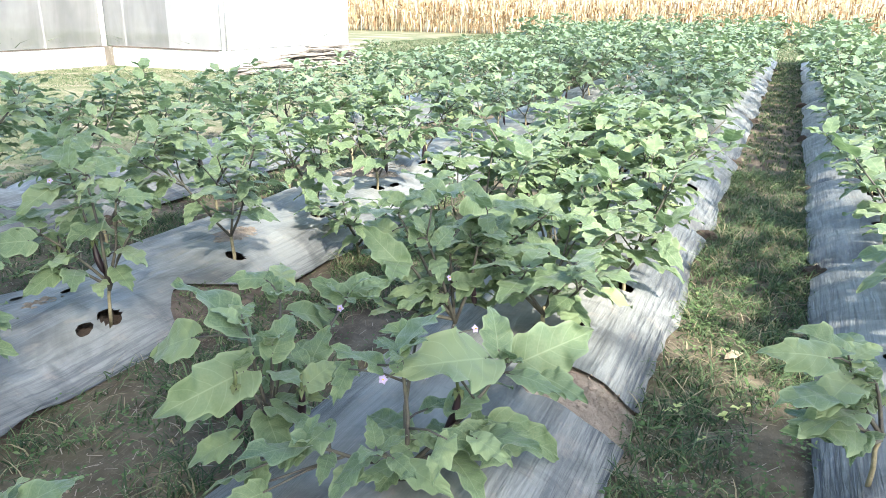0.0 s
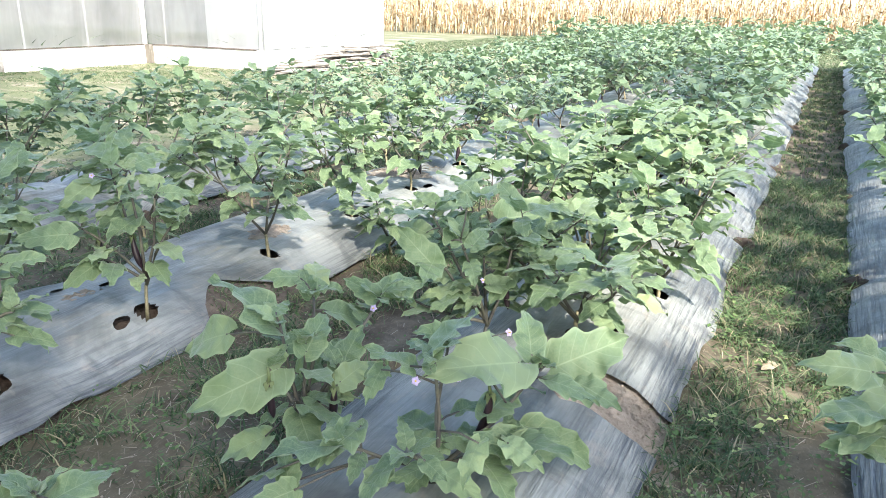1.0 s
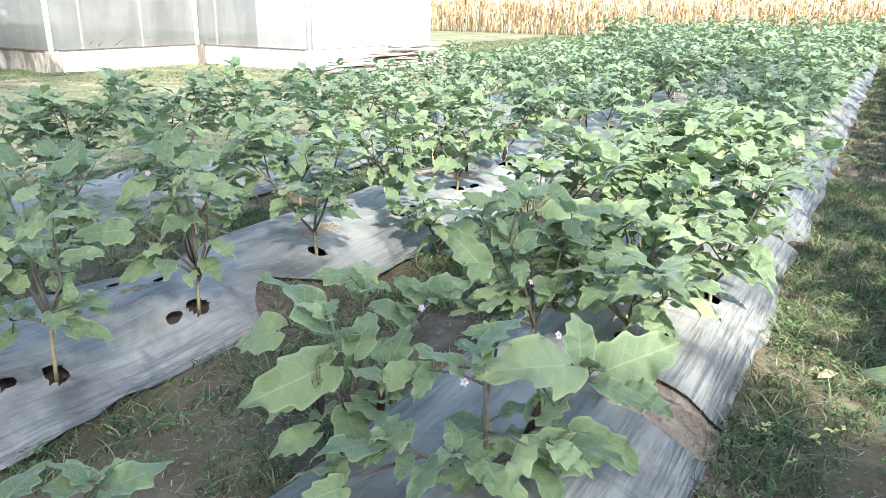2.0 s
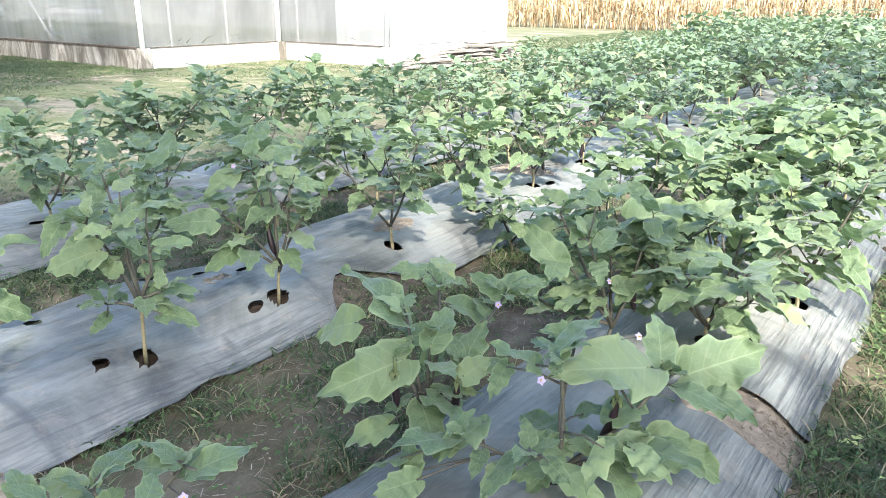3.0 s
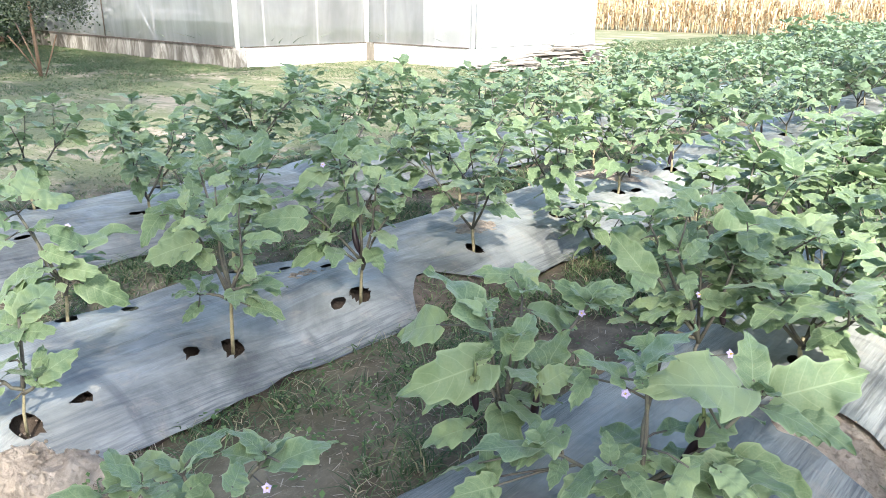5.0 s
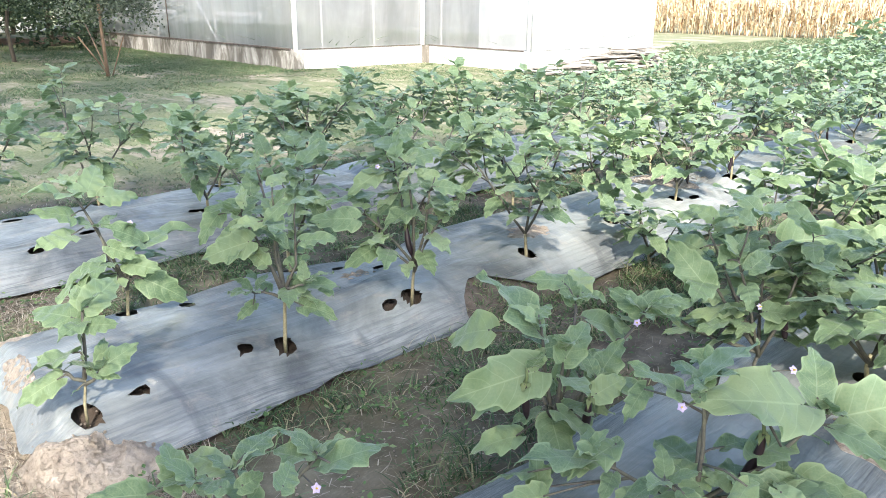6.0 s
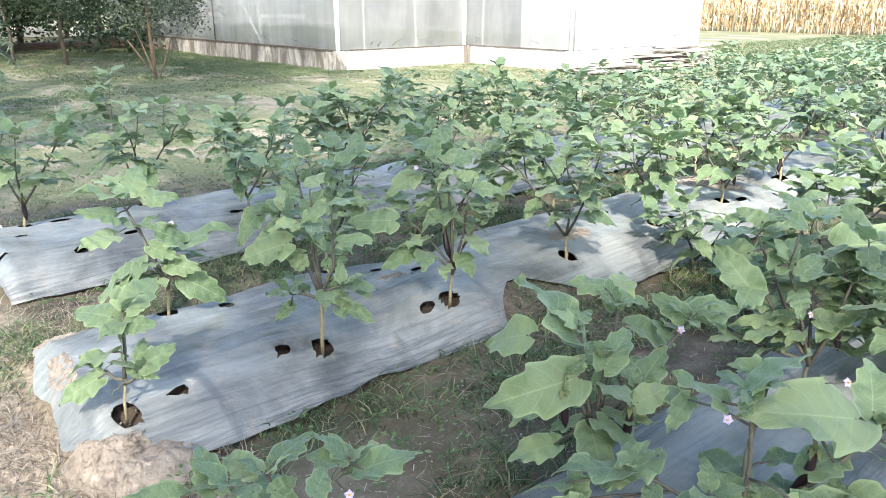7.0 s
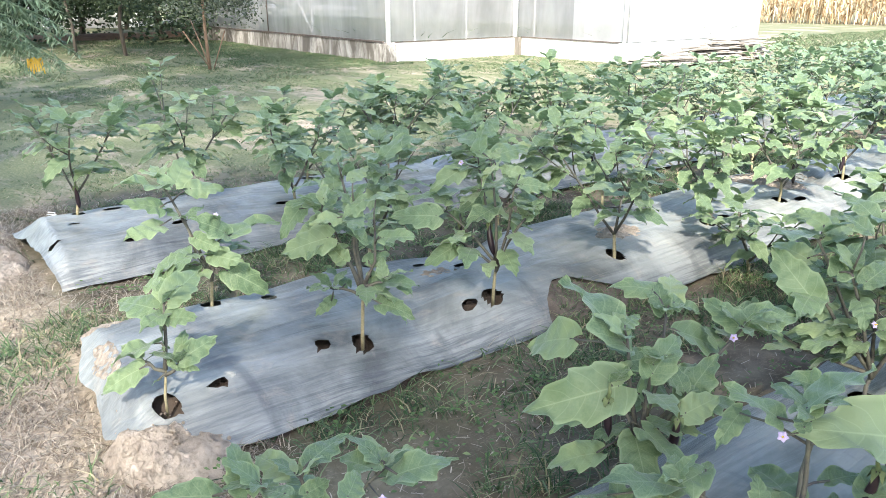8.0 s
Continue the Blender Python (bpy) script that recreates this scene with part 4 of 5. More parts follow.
def weeds(name, count, area, keep, seed):
    """Small broad-leaved weeds: rosettes of oval leaves."""
    rng = np.random.default_rng(seed)
    x0, x1, y0, y1 = area
    v, f, n = [], [], 0
    for _ in range(count):
        x, y = rng.uniform(x0, x1), rng.uniform(y0, y1)
        if rng.random() > keep(x, y):
            continue
        z0, size = ground_height(x, y), rng.uniform(0.012, 0.028)
        for k in range(int(rng.integers(4, 11))):
            w, r, z = rng.uniform(0, 2 * math.pi), rng.uniform(0.0, 0.05), z0 + rng.uniform(0.01, 0.06)
            c, s = math.cos(w), math.sin(w)
            px, py = x + c * r, y + s * r
            up = rng.uniform(-0.2, 0.5)
            for a, b in ((0, 0), (0.5, 0.36), (1, 0), (0.5, -0.36)):
                v.append((px + size * (c * a - s * b), py + size * (s * a + c * b), z + size * (up * a + abs(b) * 0.2)))
            f.append((n, n + 1, n + 2, n + 3))
            n += 4
    tagged(new(name, build(name, v, f, WEED, smooth=False)), "small broad-leaved weeds in the alley", "weeds", kind="stuff")


weeds("alley_weeds", 4200, (-5.2, 0.6, 0.6, 7.0), lambda x, y: off_beds(x, y, 0.02) * max(0.0, 0.45 + 1.2 * lump(x, y, 1.6, 21.0) + (0.5 if -3.85 < x < -3.05 else 0.35 if x > -0.15 else -0.15)), 10)

# ---- aubergine plants ----


def blade_outline(count):
    """Place along the blade, half width of an ovate leaf, and how strongly its lobes show there."""
    out = []
    for k in range(count + 1):
        s = k / count
        half = 0.86 * max(0.0, s + 0.004) ** 0.40 * max(0.0, 1 - s) ** 0.98
        out.append((s, max(0.004, half), min(1.0, s / 0.12) * min(1.0, (1 - s) / 0.16)))
    return out


OUTLINE, FINE_OUTLINE = blade_outline(24), blade_outline(44)


def leaf_shape(rows, m, seed):
    """A blade with shallow blunt lobes on its stalk. x runs from the stalk's foot to the tip; the blade is 1 long. Verts, faces, uv, slots."""
    rng = random.Random(seed)
    fold, droop, wave, twist = rng.uniform(0.08, 0.32), rng.uniform(0.14, 0.52), rng.uniform(0.035, 0.08), rng.uniform(-0.35, 0.35)
    curl, broad, bend = rng.uniform(0.15, 0.75), rng.uniform(0.66, 0.88), rng.uniform(-0.10, 0.10)
    lobes = {side: (rng.uniform(3.2, 4.3), rng.uniform(0, 1), rng.uniform(0.13, 0.25)) for side in (-1, 1)}
    stalk, verts, faces, uv, slots = 0.24, [], [], [], []
    for s, half, lobed in rows:
        for j in range(m + 1):
            t = -1 + 2 * j / m
            side = 1 if t > 0 else -1
            rate, first, deep = lobes[side]
            phase = math.sin(math.pi * (rate * s + first))
            ripple = 0.72 * (1 - phase * phase) + 0.28 * (1 - abs(phase))
            swell = lobed * deep * (ripple - 0.46)
            y = t * half * broad * (1 + swell * abs(t) ** 1.5)
            forward = 0.06 * lobed * abs(t) ** 2 * ripple - 0.12 * abs(t) * (1 - s) ** 3
            z = fold * abs(y) - curl * y * y - droop * s * s * 0.7 + twist * y * s
            z += wave * t * t * math.sin(9 * s + 2.2 * side + seed) + 0.05 * lobed * abs(t) ** 2 * (0.46 - ripple) + 0.020 * math.sin(26 * s + seed) * abs(t) * (1 - abs(t)) * 3
            verts.append((stalk + s * (1 - 0.12 * droop) + forward, y + bend * s * s, z + 0.02))
            uv.append((s, t))
    for i in range(len(rows) - 1):
        for j in range(m):
            a = i * (m + 1) + j
            faces.append((a, a + m + 1, a + m + 2, a + 1))
            slots.append(0)
    k = len(verts)
    tv, tf = tube([(0, 0, 0), (stalk * 0.55, 0, 0.03), (stalk + 0.03, 0, 0.014)], 0.013, 0.009, 3, False)
    verts += [tuple(v) for v in tv]
    uv += [(0.5, 0.5)] * len(tv)
    faces += [tuple(i + k for i in f) for f in tf]
    slots += [1] * len(tf)
    return verts, faces, uv, slots


def leaf_mesh(seed):
    verts, faces, uv, slots = leaf_shape(OUTLINE, 6, seed)
    return build("leaf", verts, faces, (LEAF, STALK), uv, slots)


NEAR_LEAVES = [leaf_mesh(k) for k in range(14)]
FAR_SHAPES = [leaf_shape(blade_outline(9), 2, 20 + k) for k in range(8)]


def grow(seed, height, spread, bushy=0):
    """The plan of one plant: its trunk, branches (points, radii) and leaves (pose, length)."""
    rng = random.Random(seed)
    height -= 0.07
    leaves, branches = [], []
    lean = Vector((rng.uniform(-0.12, 0.12), rng.uniform(-0.12, 0.12), 1)) * (height * rng.uniform(0.20, 0.30))
    trunk = [Vector((0, 0, -0.05)), Vector((0, 0, 0.02)), lean * 0.55 + Vector((rng.uniform(-0.01, 0.01), 0, 0)), lean]

    def limb(start, az, el, length, r, depth):
        d = Vector((math.cos(az) * math.cos(el), math.sin(az) * math.cos(el), math.sin(el)))
        pts, p, n = [start], start.copy(), 5
        for i in range(n):
            d = (d + Vector((rng.uniform(-0.16, 0.16), rng.uniform(-0.16, 0.16), 0.05))).normalized()
            p = p + d * (length / n)
            pts.append(p.copy())
        branches.append((pts, r, r * 0.5))
        count = max(2, int(length / 0.054))
        turn = rng.uniform(0, 6.28)
        for k in range(count):
            t = 0.22 + 0.78 * (k + 0.5) / count
            i = min(n - 1, int(t * n))
            q = pts[i].lerp(pts[i + 1], t * n - i)
            turn += 2.4 + rng.uniform(-0.5, 0.5)
            out = Vector((q.x, q.y, 0))
            a = turn if rng.random() < 0.45 or out.length < 0.03 else math.atan2(out.y, out.x) + rng.uniform(-1.2, 1.2)
            up = rng.uniform(-0.50, 0.32) + 0.24 * t
            size = (0.198 - 0.065 * t) * rng.uniform(0.70, 1.25) * (0.70 + 0.42 * height)
            leaves.append((leaf_pose(q, a, up, rng), size))
        for k in range(3):
            a = turn + 2.1 * k + rng.uniform(-0.3, 0.3)
            leaves.append((leaf_pose(pts[-1], a, rng.uniform(0.2, 0.9), rng), rng.uniform(0.09, 0.165)))
        if depth:
            for k in range(rng.choice((1, 2))):
                i = rng.choice((2, 3))
                limb(pts[i], az + rng.choice((-1, 1)) * rng.uniform(0.6, 1.3), el - rng.uniform(-0.1, 0.45), length * rng.uniform(0.45, 0.68), r * 0.62, depth - 1)

    count = rng.choice((3, 3, 4)) + bushy
    first = rng.uniform(0, 6.28)
    for k in range(count):
        az = first + 2 * math.pi * k / count + rng.uniform(-0.35, 0.35)
        el = radians(rng.uniform(43, 66)) / (0.5 + 0.5 * spread)
        limb(lean * rng.uniform(0.55, 1.0), az, el, (height - lean.z) / math.sin(min(el, 1.5)) * rng.uniform(0.82, 1.08), 0.0072, 1)
    return trunk, branches, leaves


def leaf_pose(at, azimuth, up, rng):
    d = Vector((math.cos(azimuth) * math.cos(up), math.sin(azimuth) * math.cos(up), math.sin(up)))
    side = Vector((-math.sin(azimuth), math.cos(azimuth), rng.uniform(-0.34, 0.34))).normalized()
    n = d.cross(side).normalized()
    side = n.cross(d)
    m = Matrix((d, side, n)).transposed().to_4x4()
    m.translation = at
    return m


def fruit_mesh(length, r, bend):
    pts, n = [], 9
    verts, faces, sides = [], [], 10
    for i in range(n):
        t = i / (n - 1)
        rad = r * (0.45 + 0.55 * min(1, t * 2.2)) * (1 - max(0, t - 0.72) / 0.28) ** 0.5 if t < 1 else 0.001
        c = Vector((bend * t * t, 0, -length * t))
        for k in range(sides):
            w = 2 * math.pi * k / sides
            verts.append(c + Vector((math.cos(w) * rad, math.sin(w) * rad, 0)))
    faces = [(i * sides + k, i * sides + (k + 1) % sides, (i + 1) * sides + (k + 1) % sides, (i + 1) * sides + k) for i in range(n - 1) for k in range(sides)]
    return build("fruit", verts, faces, FRUIT)


def calyx_mesh():
    heap = Heap()
    heap.add(*tube([(0, 0, 0.045), (0.004, 0, 0.02), (0, 0, 0.0)], 0.004, 0.006, 6))
    for k in range(5):
        w = 2 * math.pi * k / 5
        c, s = math.cos(w), math.sin(w)
        heap.add([(0, 0, 0.006), (c * 0.012 - s * 0.009, s * 0.012 + c * 0.009, 0.0), (c * 0.019, s * 0.019, -0.028), (c * 0.012 + s * 0.009, s * 0.012 - c * 0.009, 0.0)], [(0, 1, 2, 3)])
    return heap.mesh("calyx", CALYX)


def petal_mesh():
    return build("petal", [(0, 0, 0), (0.007, -0.005, 0.002), (0.013, 0, -0.001), (0.007, 0.005, 0.002), (0.007, 0, 0.004)], [(0, 1, 4), (1, 2, 4), (2, 3, 4), (3, 0, 4)], PETAL)


FRUITS = [fruit_mesh(0.14, 0.014, 0.03), fruit_mesh(0.11, 0.012, 0.012), fruit_mesh(0.17, 0.014, 0.05)]
CALYX_MESH, PETAL_MESH = calyx_mesh(), petal_mesh()
STAMEN = build("stamen", *tube([(0, 0, 0), (0, 0, 0.010)], 0.003, 0.001, 6), ANTHER)


def add_fruit(plant, at, kind, turn):
    fruit = part("fruit", FRUITS[kind], plant, "dark glossy aubergine", pose(*at, 0, 0, turn))
    part("calyx", CALYX_MESH, fruit, "green calyx")


def add_flower(plant, m):
    flower = part("flower", STAMEN, plant, "lilac star-shaped flower", m)
    for k in range(5):
        part("petal", PETAL_MESH, flower, "", pose(0, 0, 0, 0, 0, 72 * k))


def blade_mesh(seed):
    """The blade alone, from its foot at the origin along x, 1 long."""
    verts, faces, uv, slots = leaf_shape(FINE_OUTLINE, 8, seed)
    n = len(FINE_OUTLINE) * 9
    return build("leaf", [(x - 0.24, y, z - 0.02) for x, y, z in verts[:n]], [f for f, k in zip(faces, slots) if k == 0], LEAF, uv[:n])


BLADES = [blade_mesh(60 + k) for k in range(12)]


def posed_plant(x, y, z, limbs, rows, seed, fruits=(), flowers=(), label="", trunk_top=0.14, fill=3, size=1.0, girth=0.0078, bark=TRUNK):
    """A plant whose limbs end at given places and whose leaves run from foot to tip, all from the plant's base."""
    rng = random.Random(seed)
    plant = tagged(new("aubergine_plant"), label, "plant", "aubergine plants in the beds")
    plant.location = (x, y, z)
    fork = Vector((0.01, 0.01, trunk_top))
    part("trunk", build("trunk", *tube([(0, 0, -0.05), (0.004, 0, 0.03), (0.0, 0.008, trunk_top * 0.6), fork], girth, girth * 0.78, 8), bark), plant, "pale woody stem" if bark is TRUNK else "dark purple-brown stem")
    nodes = []
    for end in limbs:
        end = Vector(end)
        mid = fork.lerp(end, 0.5) + Vector((rng.uniform(-0.02, 0.02), rng.uniform(-0.02, 0.02), -0.015))
        start = fork * rng.uniform(0.75, 1.0)
        pts = [start, start.lerp(mid, 0.5), mid, mid.lerp(end, 0.55) + Vector((0, 0, 0.006)), end]
        part("branch", build("branch", *tube(pts, 0.0075, 0.004, 7), STALK), plant)
        nodes += [p.lerp(q, f) for p, q in zip(pts[1:], pts[2:]) for f in (0.0, 0.5)] + [end]
        for k in range(3):
            m = leaf_pose(end, rng.uniform(0, 6.28), rng.uniform(0.4, 1.1), rng)
            part("leaf", rng.choice(NEAR_LEAVES), plant, "", m @ Matrix.Scale(rng.uniform(0.06, 0.10), 4))
    for k, row in enumerate(rows):
        foot, tip = Vector(row[:3]), Vector(row[3:])
        d = tip - foot
        length = d.length
        d.normalize()
        near = min(nodes, key=lambda p: (p - foot + Vector((0, 0, 0.02))).length + (0.3 if p.z > foot.z + 0.03 else 0))
        part("petiole", build("petiole", *tube([near, near.lerp(foot, 0.5) + Vector((0, 0, 0.008)), foot + d * 0.01], 0.0036, 0.0026, 6), STALK), plant)
        face = to_sun + Vector((rng.uniform(-0.85, 0.5), rng.uniform(-0.6, 0.8), 0.15))
        n = (face - d * face.dot(d)).normalized()
        m = Matrix((d, n.cross(d), n)).transposed().to_4x4()
        m.translation = foot
        part("leaf", BLADES[(k * 5 + seed) % len(BLADES)], plant, "", m @ Matrix.Diagonal((length * 1.03 * size, length * 0.96 * size, length * 1.2 * size, 1)))
    for k in range(fill):
        p = rng.choice(nodes)
        a = math.atan2(p.y, p.x) + rng.uniform(-1.4, 1.4)
        m = leaf_pose(p, a, rng.uniform(-0.35, 0.5), rng)
        part("leaf", rng.choice(NEAR_LEAVES), plant, "", m @ Matrix.Scale(rng.uniform(0.09, 0.185), 4))
    for at, kind in fruits:
        near = min(nodes, key=lambda p: (p - Vector(at)).length)
        part("fruit_stalk", build("fruit_stalk", *tube([near, near.lerp(Vector(at), 0.5) + Vector((0, 0, 0.02)), Vector(at) + Vector((0, 0, 0.04))], 0.003, 0.004, 6), STALK), plant)
        add_fruit(plant, at, kind, rng.uniform(0, 360))
    for at in flowers:
        near = min(nodes, key=lambda p: (p - Vector(at)).length)
        part("flower_stalk", build("flower_stalk", *tube([near, Vector(at)], 0.002, 0.0016, 5), STALK), plant)
        add_flower(plant, Matrix.Translation(at) @ pose(0, 0, 0, 60, 0, rng.uniform(0, 90)))
    return plant


HERO_A = [(-0.05, -0.01, 0.36, -0.23, -0.04, 0.53), (0.05, -0.02, 0.31, 0.05, 0.09, 0.42), (-0.0, -0.07, 0.28, -0.09, -0.31, 0.25), (0.07, 0.11, 0.2, 0.08, 0.21, 0.33), (0.11, 0.05, 0.2, 0.15, 0.16, 0.25), (-0.2, -0.05, 0.33, -0.39, -0.09, 0.27), (-0.09, 0.2, 0.38, -0.14, 0.23, 0.46), (-0.09, 0.23, 0.41, -0.03, 0.3, 0.39), (-0.14, 0.22, 0.43, -0.21, 0.12, 0.47), (0.08, 0.33, 0.36, -0.03, 0.3, 0.44), (0.08, 0.35, 0.38, 0.16, 0.49, 0.4), (0.1, 0.35, 0.36, 0.2, 0.32, 0.41), (-0.09, 0.06, 0.27, -0.05, 0.18, 0.28), (-0.03, -0.1, 0.07, -0.13, -0.22, 0.04), (-0.03, 0.05, 0.2, -0.03, 0.22, 0.18), (-0.07, -0.0, 0.4, -0.07, 0.07, 0.43)]
HERO_B = [(-0.05, -0.02, 0.35, -0.16, -0.06, 0.42), (-0.01, -0.01, 0.39, 0.03, 0.16, 0.49), (0.15, 0.22, 0.31, 0.05, -0.04, 0.39), (0.16, 0.28, 0.3, 0.11, 0.37, 0.43), (0.2, 0.34, 0.25, 0.4, 0.5, 0.34), (0.25, 0.36, 0.22, 0.41, 0.32, 0.21), (0.1, 0.12, 0.18, 0.12, 0.27, 0.24), (0.02, -0.05, 0.37, -0.02, -0.02, 0.39), (0.03, 0.0, 0.11, -0.08, 0.01, 0.16), (-0.17, -0.1, 0.18, -0.19, -0.25, 0.17), (-0.25, -0.28, 0.09, -0.32, -0.24, 0.18), (-0.03, -0.14, 0.16, -0.07, -0.28, 0.13), (0.03, -0.11, 0.16, 0.11, -0.14, 0.15), (0.1, 0.03, 0.15, 0.05, 0.02, 0.18), (0.22, 0.17, 0.08, 0.13, 0.01, 0.17), (0.18, 0.22, 0.1, 0.38, 0.29, 0.06)]
HERO_B2 = [(0.11, 0.1, 0.12, 0.21, 0.12, 0.17), (0.18, 0.06, 0.16, 0.3, 0.03, 0.15), (-0.28, -0.28, 0.13, -0.4, -0.33, 0.1), (-0.23, -0.28, 0.09, -0.26, -0.4, 0.11), (-0.18, -0.08, 0.17, -0.18, -0.03, 0.17), (-0.04, 0.17, 0.36, -0.09, 0.08, 0.41), (0.14, -0.01, 0.19, 0.14, -0.14, 0.17), (-0.14, -0.02, 0.33, -0.14, -0.12, 0.29), (0.0, 0.14, 0.15, 0.04, 0.25, 0.17)]
HERO_LL = [(-0.07, -0.13, 0.27, -0.15, -0.13, 0.36), (-0.06, -0.04, 0.28, -0.16, -0.08, 0.31), (-0.05, -0.0, 0.3, -0.07, 0.1, 0.34), (-0.0, -0.07, 0.28, -0.06, -0.11, 0.29), (-0.02, -0.03, 0.25, -0.02, 0.04, 0.26), (0.07, 0.02, 0.27, 0.02, 0.09, 0.29), (0.02, 0.12, 0.27, -0.07, 0.07, 0.29), (0.01, 0.15, 0.27, -0.07, 0.15, 0.28), (-0.0, 0.17, 0.26, 0.03, 0.24, 0.29), (0.06, 0.14, 0.27, 0.12, 0.26, 0.32), (-0.11, -0.18, 0.26, -0.15, -0.3, 0.3), (-0.1, -0.07, 0.21, -0.16, -0.05, 0.24)]
HERO_ML1 = [(0.04, -0.03, 0.19, 0.13, -0.2, 0.14), (-0.01, -0.09, 0.25, 0.03, -0.28, 0.19), (0.04, 0.06, 0.17, 0.14, 0.21, 0.08), (0.04, 0.09, 0.31, 0.04, 0.27, 0.41), (0.07, 0.07, 0.33, 0.1, -0.05, 0.44), (-0.03, -0.15, 0.38, 0.05, -0.3, 0.41), (-0.03, -0.14, 0.45, -0, -0.27, 0.52), (-0.04, -0.1, 0.53, -0.08, -0.17, 0.62), (-0.06, -0.07, 0.53, -0.14, 0.02, 0.62), (-0.02, -0.13, 0.53, -0.01, -0.29, 0.6), (-0.03, -0.03, 0.51, -0, 0.11, 0.51), (0, -0.04, 0.32, 0.12, 0.01, 0.29), (0.02, 0.01, 0.24, 0.15, 0.09, 0.24)]
HERO_M1 = [(0.0, 0.01, 0.32, -0.12, -0.09, 0.35), (0.03, 0.04, 0.35, -0.01, 0.16, 0.43), (0.03, 0.03, 0.3, 0.11, 0.09, 0.31), (-0.0, -0.0, 0.21, -0.03, -0.14, 0.19), (-0.02, -0.05, 0.13, -0.04, -0.19, 0.09), (0.01, 0.02, 0.26, 0.02, -0.01, 0.16), (0.04, 0.05, 0.15, 0.05, 0.17, 0.21), (0.03, 0.02, 0.16, 0.07, 0.03, 0.13), (0.01, -0.01, 0.09, 0.02, -0.04, 0.09), (0.02, 0.05, 0.13, 0.07, 0.09, 0.12), (0.02, 0.03, 0.31, 0.08, -0.06, 0.32)]
HERO_R = [(-0.12, -0.0, 0.37, -0.25, -0.03, 0.43), (-0.16, -0.1, 0.38, -0.3, -0.21, 0.44), (-0.13, -0.09, 0.27, -0.27, -0.24, 0.35), (-0.09, -0.04, 0.29, -0.03, 0.05, 0.29), (-0.07, -0.05, 0.21, -0.22, -0.21, 0.25), (-0.06, -0.07, 0.17, -0.21, -0.23, 0.24), (-0.11, -0.03, 0.3, -0.16, 0.01, 0.35), (-0.05, -0.07, 0.16, -0.08, -0.17, 0.15), (-0.04, 0.02, 0.21, 0.02, 0.12, 0.21), (-0.1, 0.02, 0.33, -0.04, 0.14, 0.37), (-0.09, -0.02, 0.3, -0.17, -0.19, 0.3)]
HERO_M = [(0.0, -0.14, 0.23, -0.09, -0.17, 0.25), (-0.08, -0.07, 0.15, -0.07, -0.16, 0.12), (-0.1, -0.0, 0.18, -0.19, -0.03, 0.26), (0.09, 0.06, 0.26, 0.11, 0.16, 0.29), (-0.02, 0.13, 0.21, 0.11, 0.17, 0.2), (0.1, 0.02, 0.17, 0.23, 0.07, 0.19), (-0.02, 0.06, 0.24, 0.05, 0.03, 0.19), (0.02, -0.12, 0.43, -0.04, -0.29, 0.4), (-0.09, -0.08, 0.46, -0.11, -0.2, 0.41), (-0.2, -0.12, 0.49, -0.2, -0.23, 0.4), (0.08, 0.05, 0.41, 0.17, 0.14, 0.43), (-0.03, 0.12, 0.38, -0.04, 0.0, 0.34), (0.07, -0.0, 0.56, 0.08, -0.11, 0.53), (-0.0, 0.07, 0.53, 0.03, 0.19, 0.57), (0.01, -0.13, 0.56, -0.05, -0.12, 0.63), (-0.1, -0.08, 0.52, -0.18, -0.19, 0.54)]
HERO_M_TOP = [(0.04, -0.09, 0.5, 0.04, -0.2, 0.51), (-0.07, -0.05, 0.45, 0.07, 0.0, 0.45), (-0.11, -0.01, 0.66, -0.16, 0.01, 0.73), (0.02, -0.03, 0.62, 0.01, 0.05, 0.67), (-0.12, 0.01, 0.59, -0.14, -0.03, 0.63), (0.06, -0.03, 0.48, -0.02, -0.04, 0.55), (-0.02, 0.05, 0.46, -0.0, 0.15, 0.5), (0.05, -0.08, 0.34, -0.04, -0.11, 0.39), (0.0, 0.03, 0.3, 0.02, 0.13, 0.33)]
HERO_MB = [(-0.08, -0.23, 0.38, -0.19, -0.39, 0.4), (-0.14, -0.13, 0.42, -0.23, -0.26, 0.47), (-0.15, -0.05, 0.33, -0.2, -0.13, 0.34), (0.03, -0.01, 0.41, -0.0, -0.16, 0.36), (-0.1, 0.03, 0.42, 0.05, 0.11, 0.33), (0.11, 0.04, 0.51, 0.2, 0.13, 0.51), (0.03, 0.12, 0.52, -0.02, 0.04, 0.56), (0.15, 0.04, 0.38, 0.16, 0.13, 0.46), (-0.11, -0.09, 0.55, -0.12, -0.23, 0.49), (-0.1, 0.01, 0.56, -0.09, -0.09, 0.55), (-0.02, -0.07, 0.63, -0.06, -0.04, 0.75), (-0.08, 0.06, 0.59, -0.03, 0.2, 0.64), (-0.05, -0.15, 0.25, -0.08, -0.3, 0.2), (-0.09, -0.03, 0.66, -0.22, -0.11, 0.7), (0.07, -0.05, 0.6, 0.08, -0.15, 0.54), (-0.07, -0.05, 0.45, -0.06, 0.03, 0.49)]
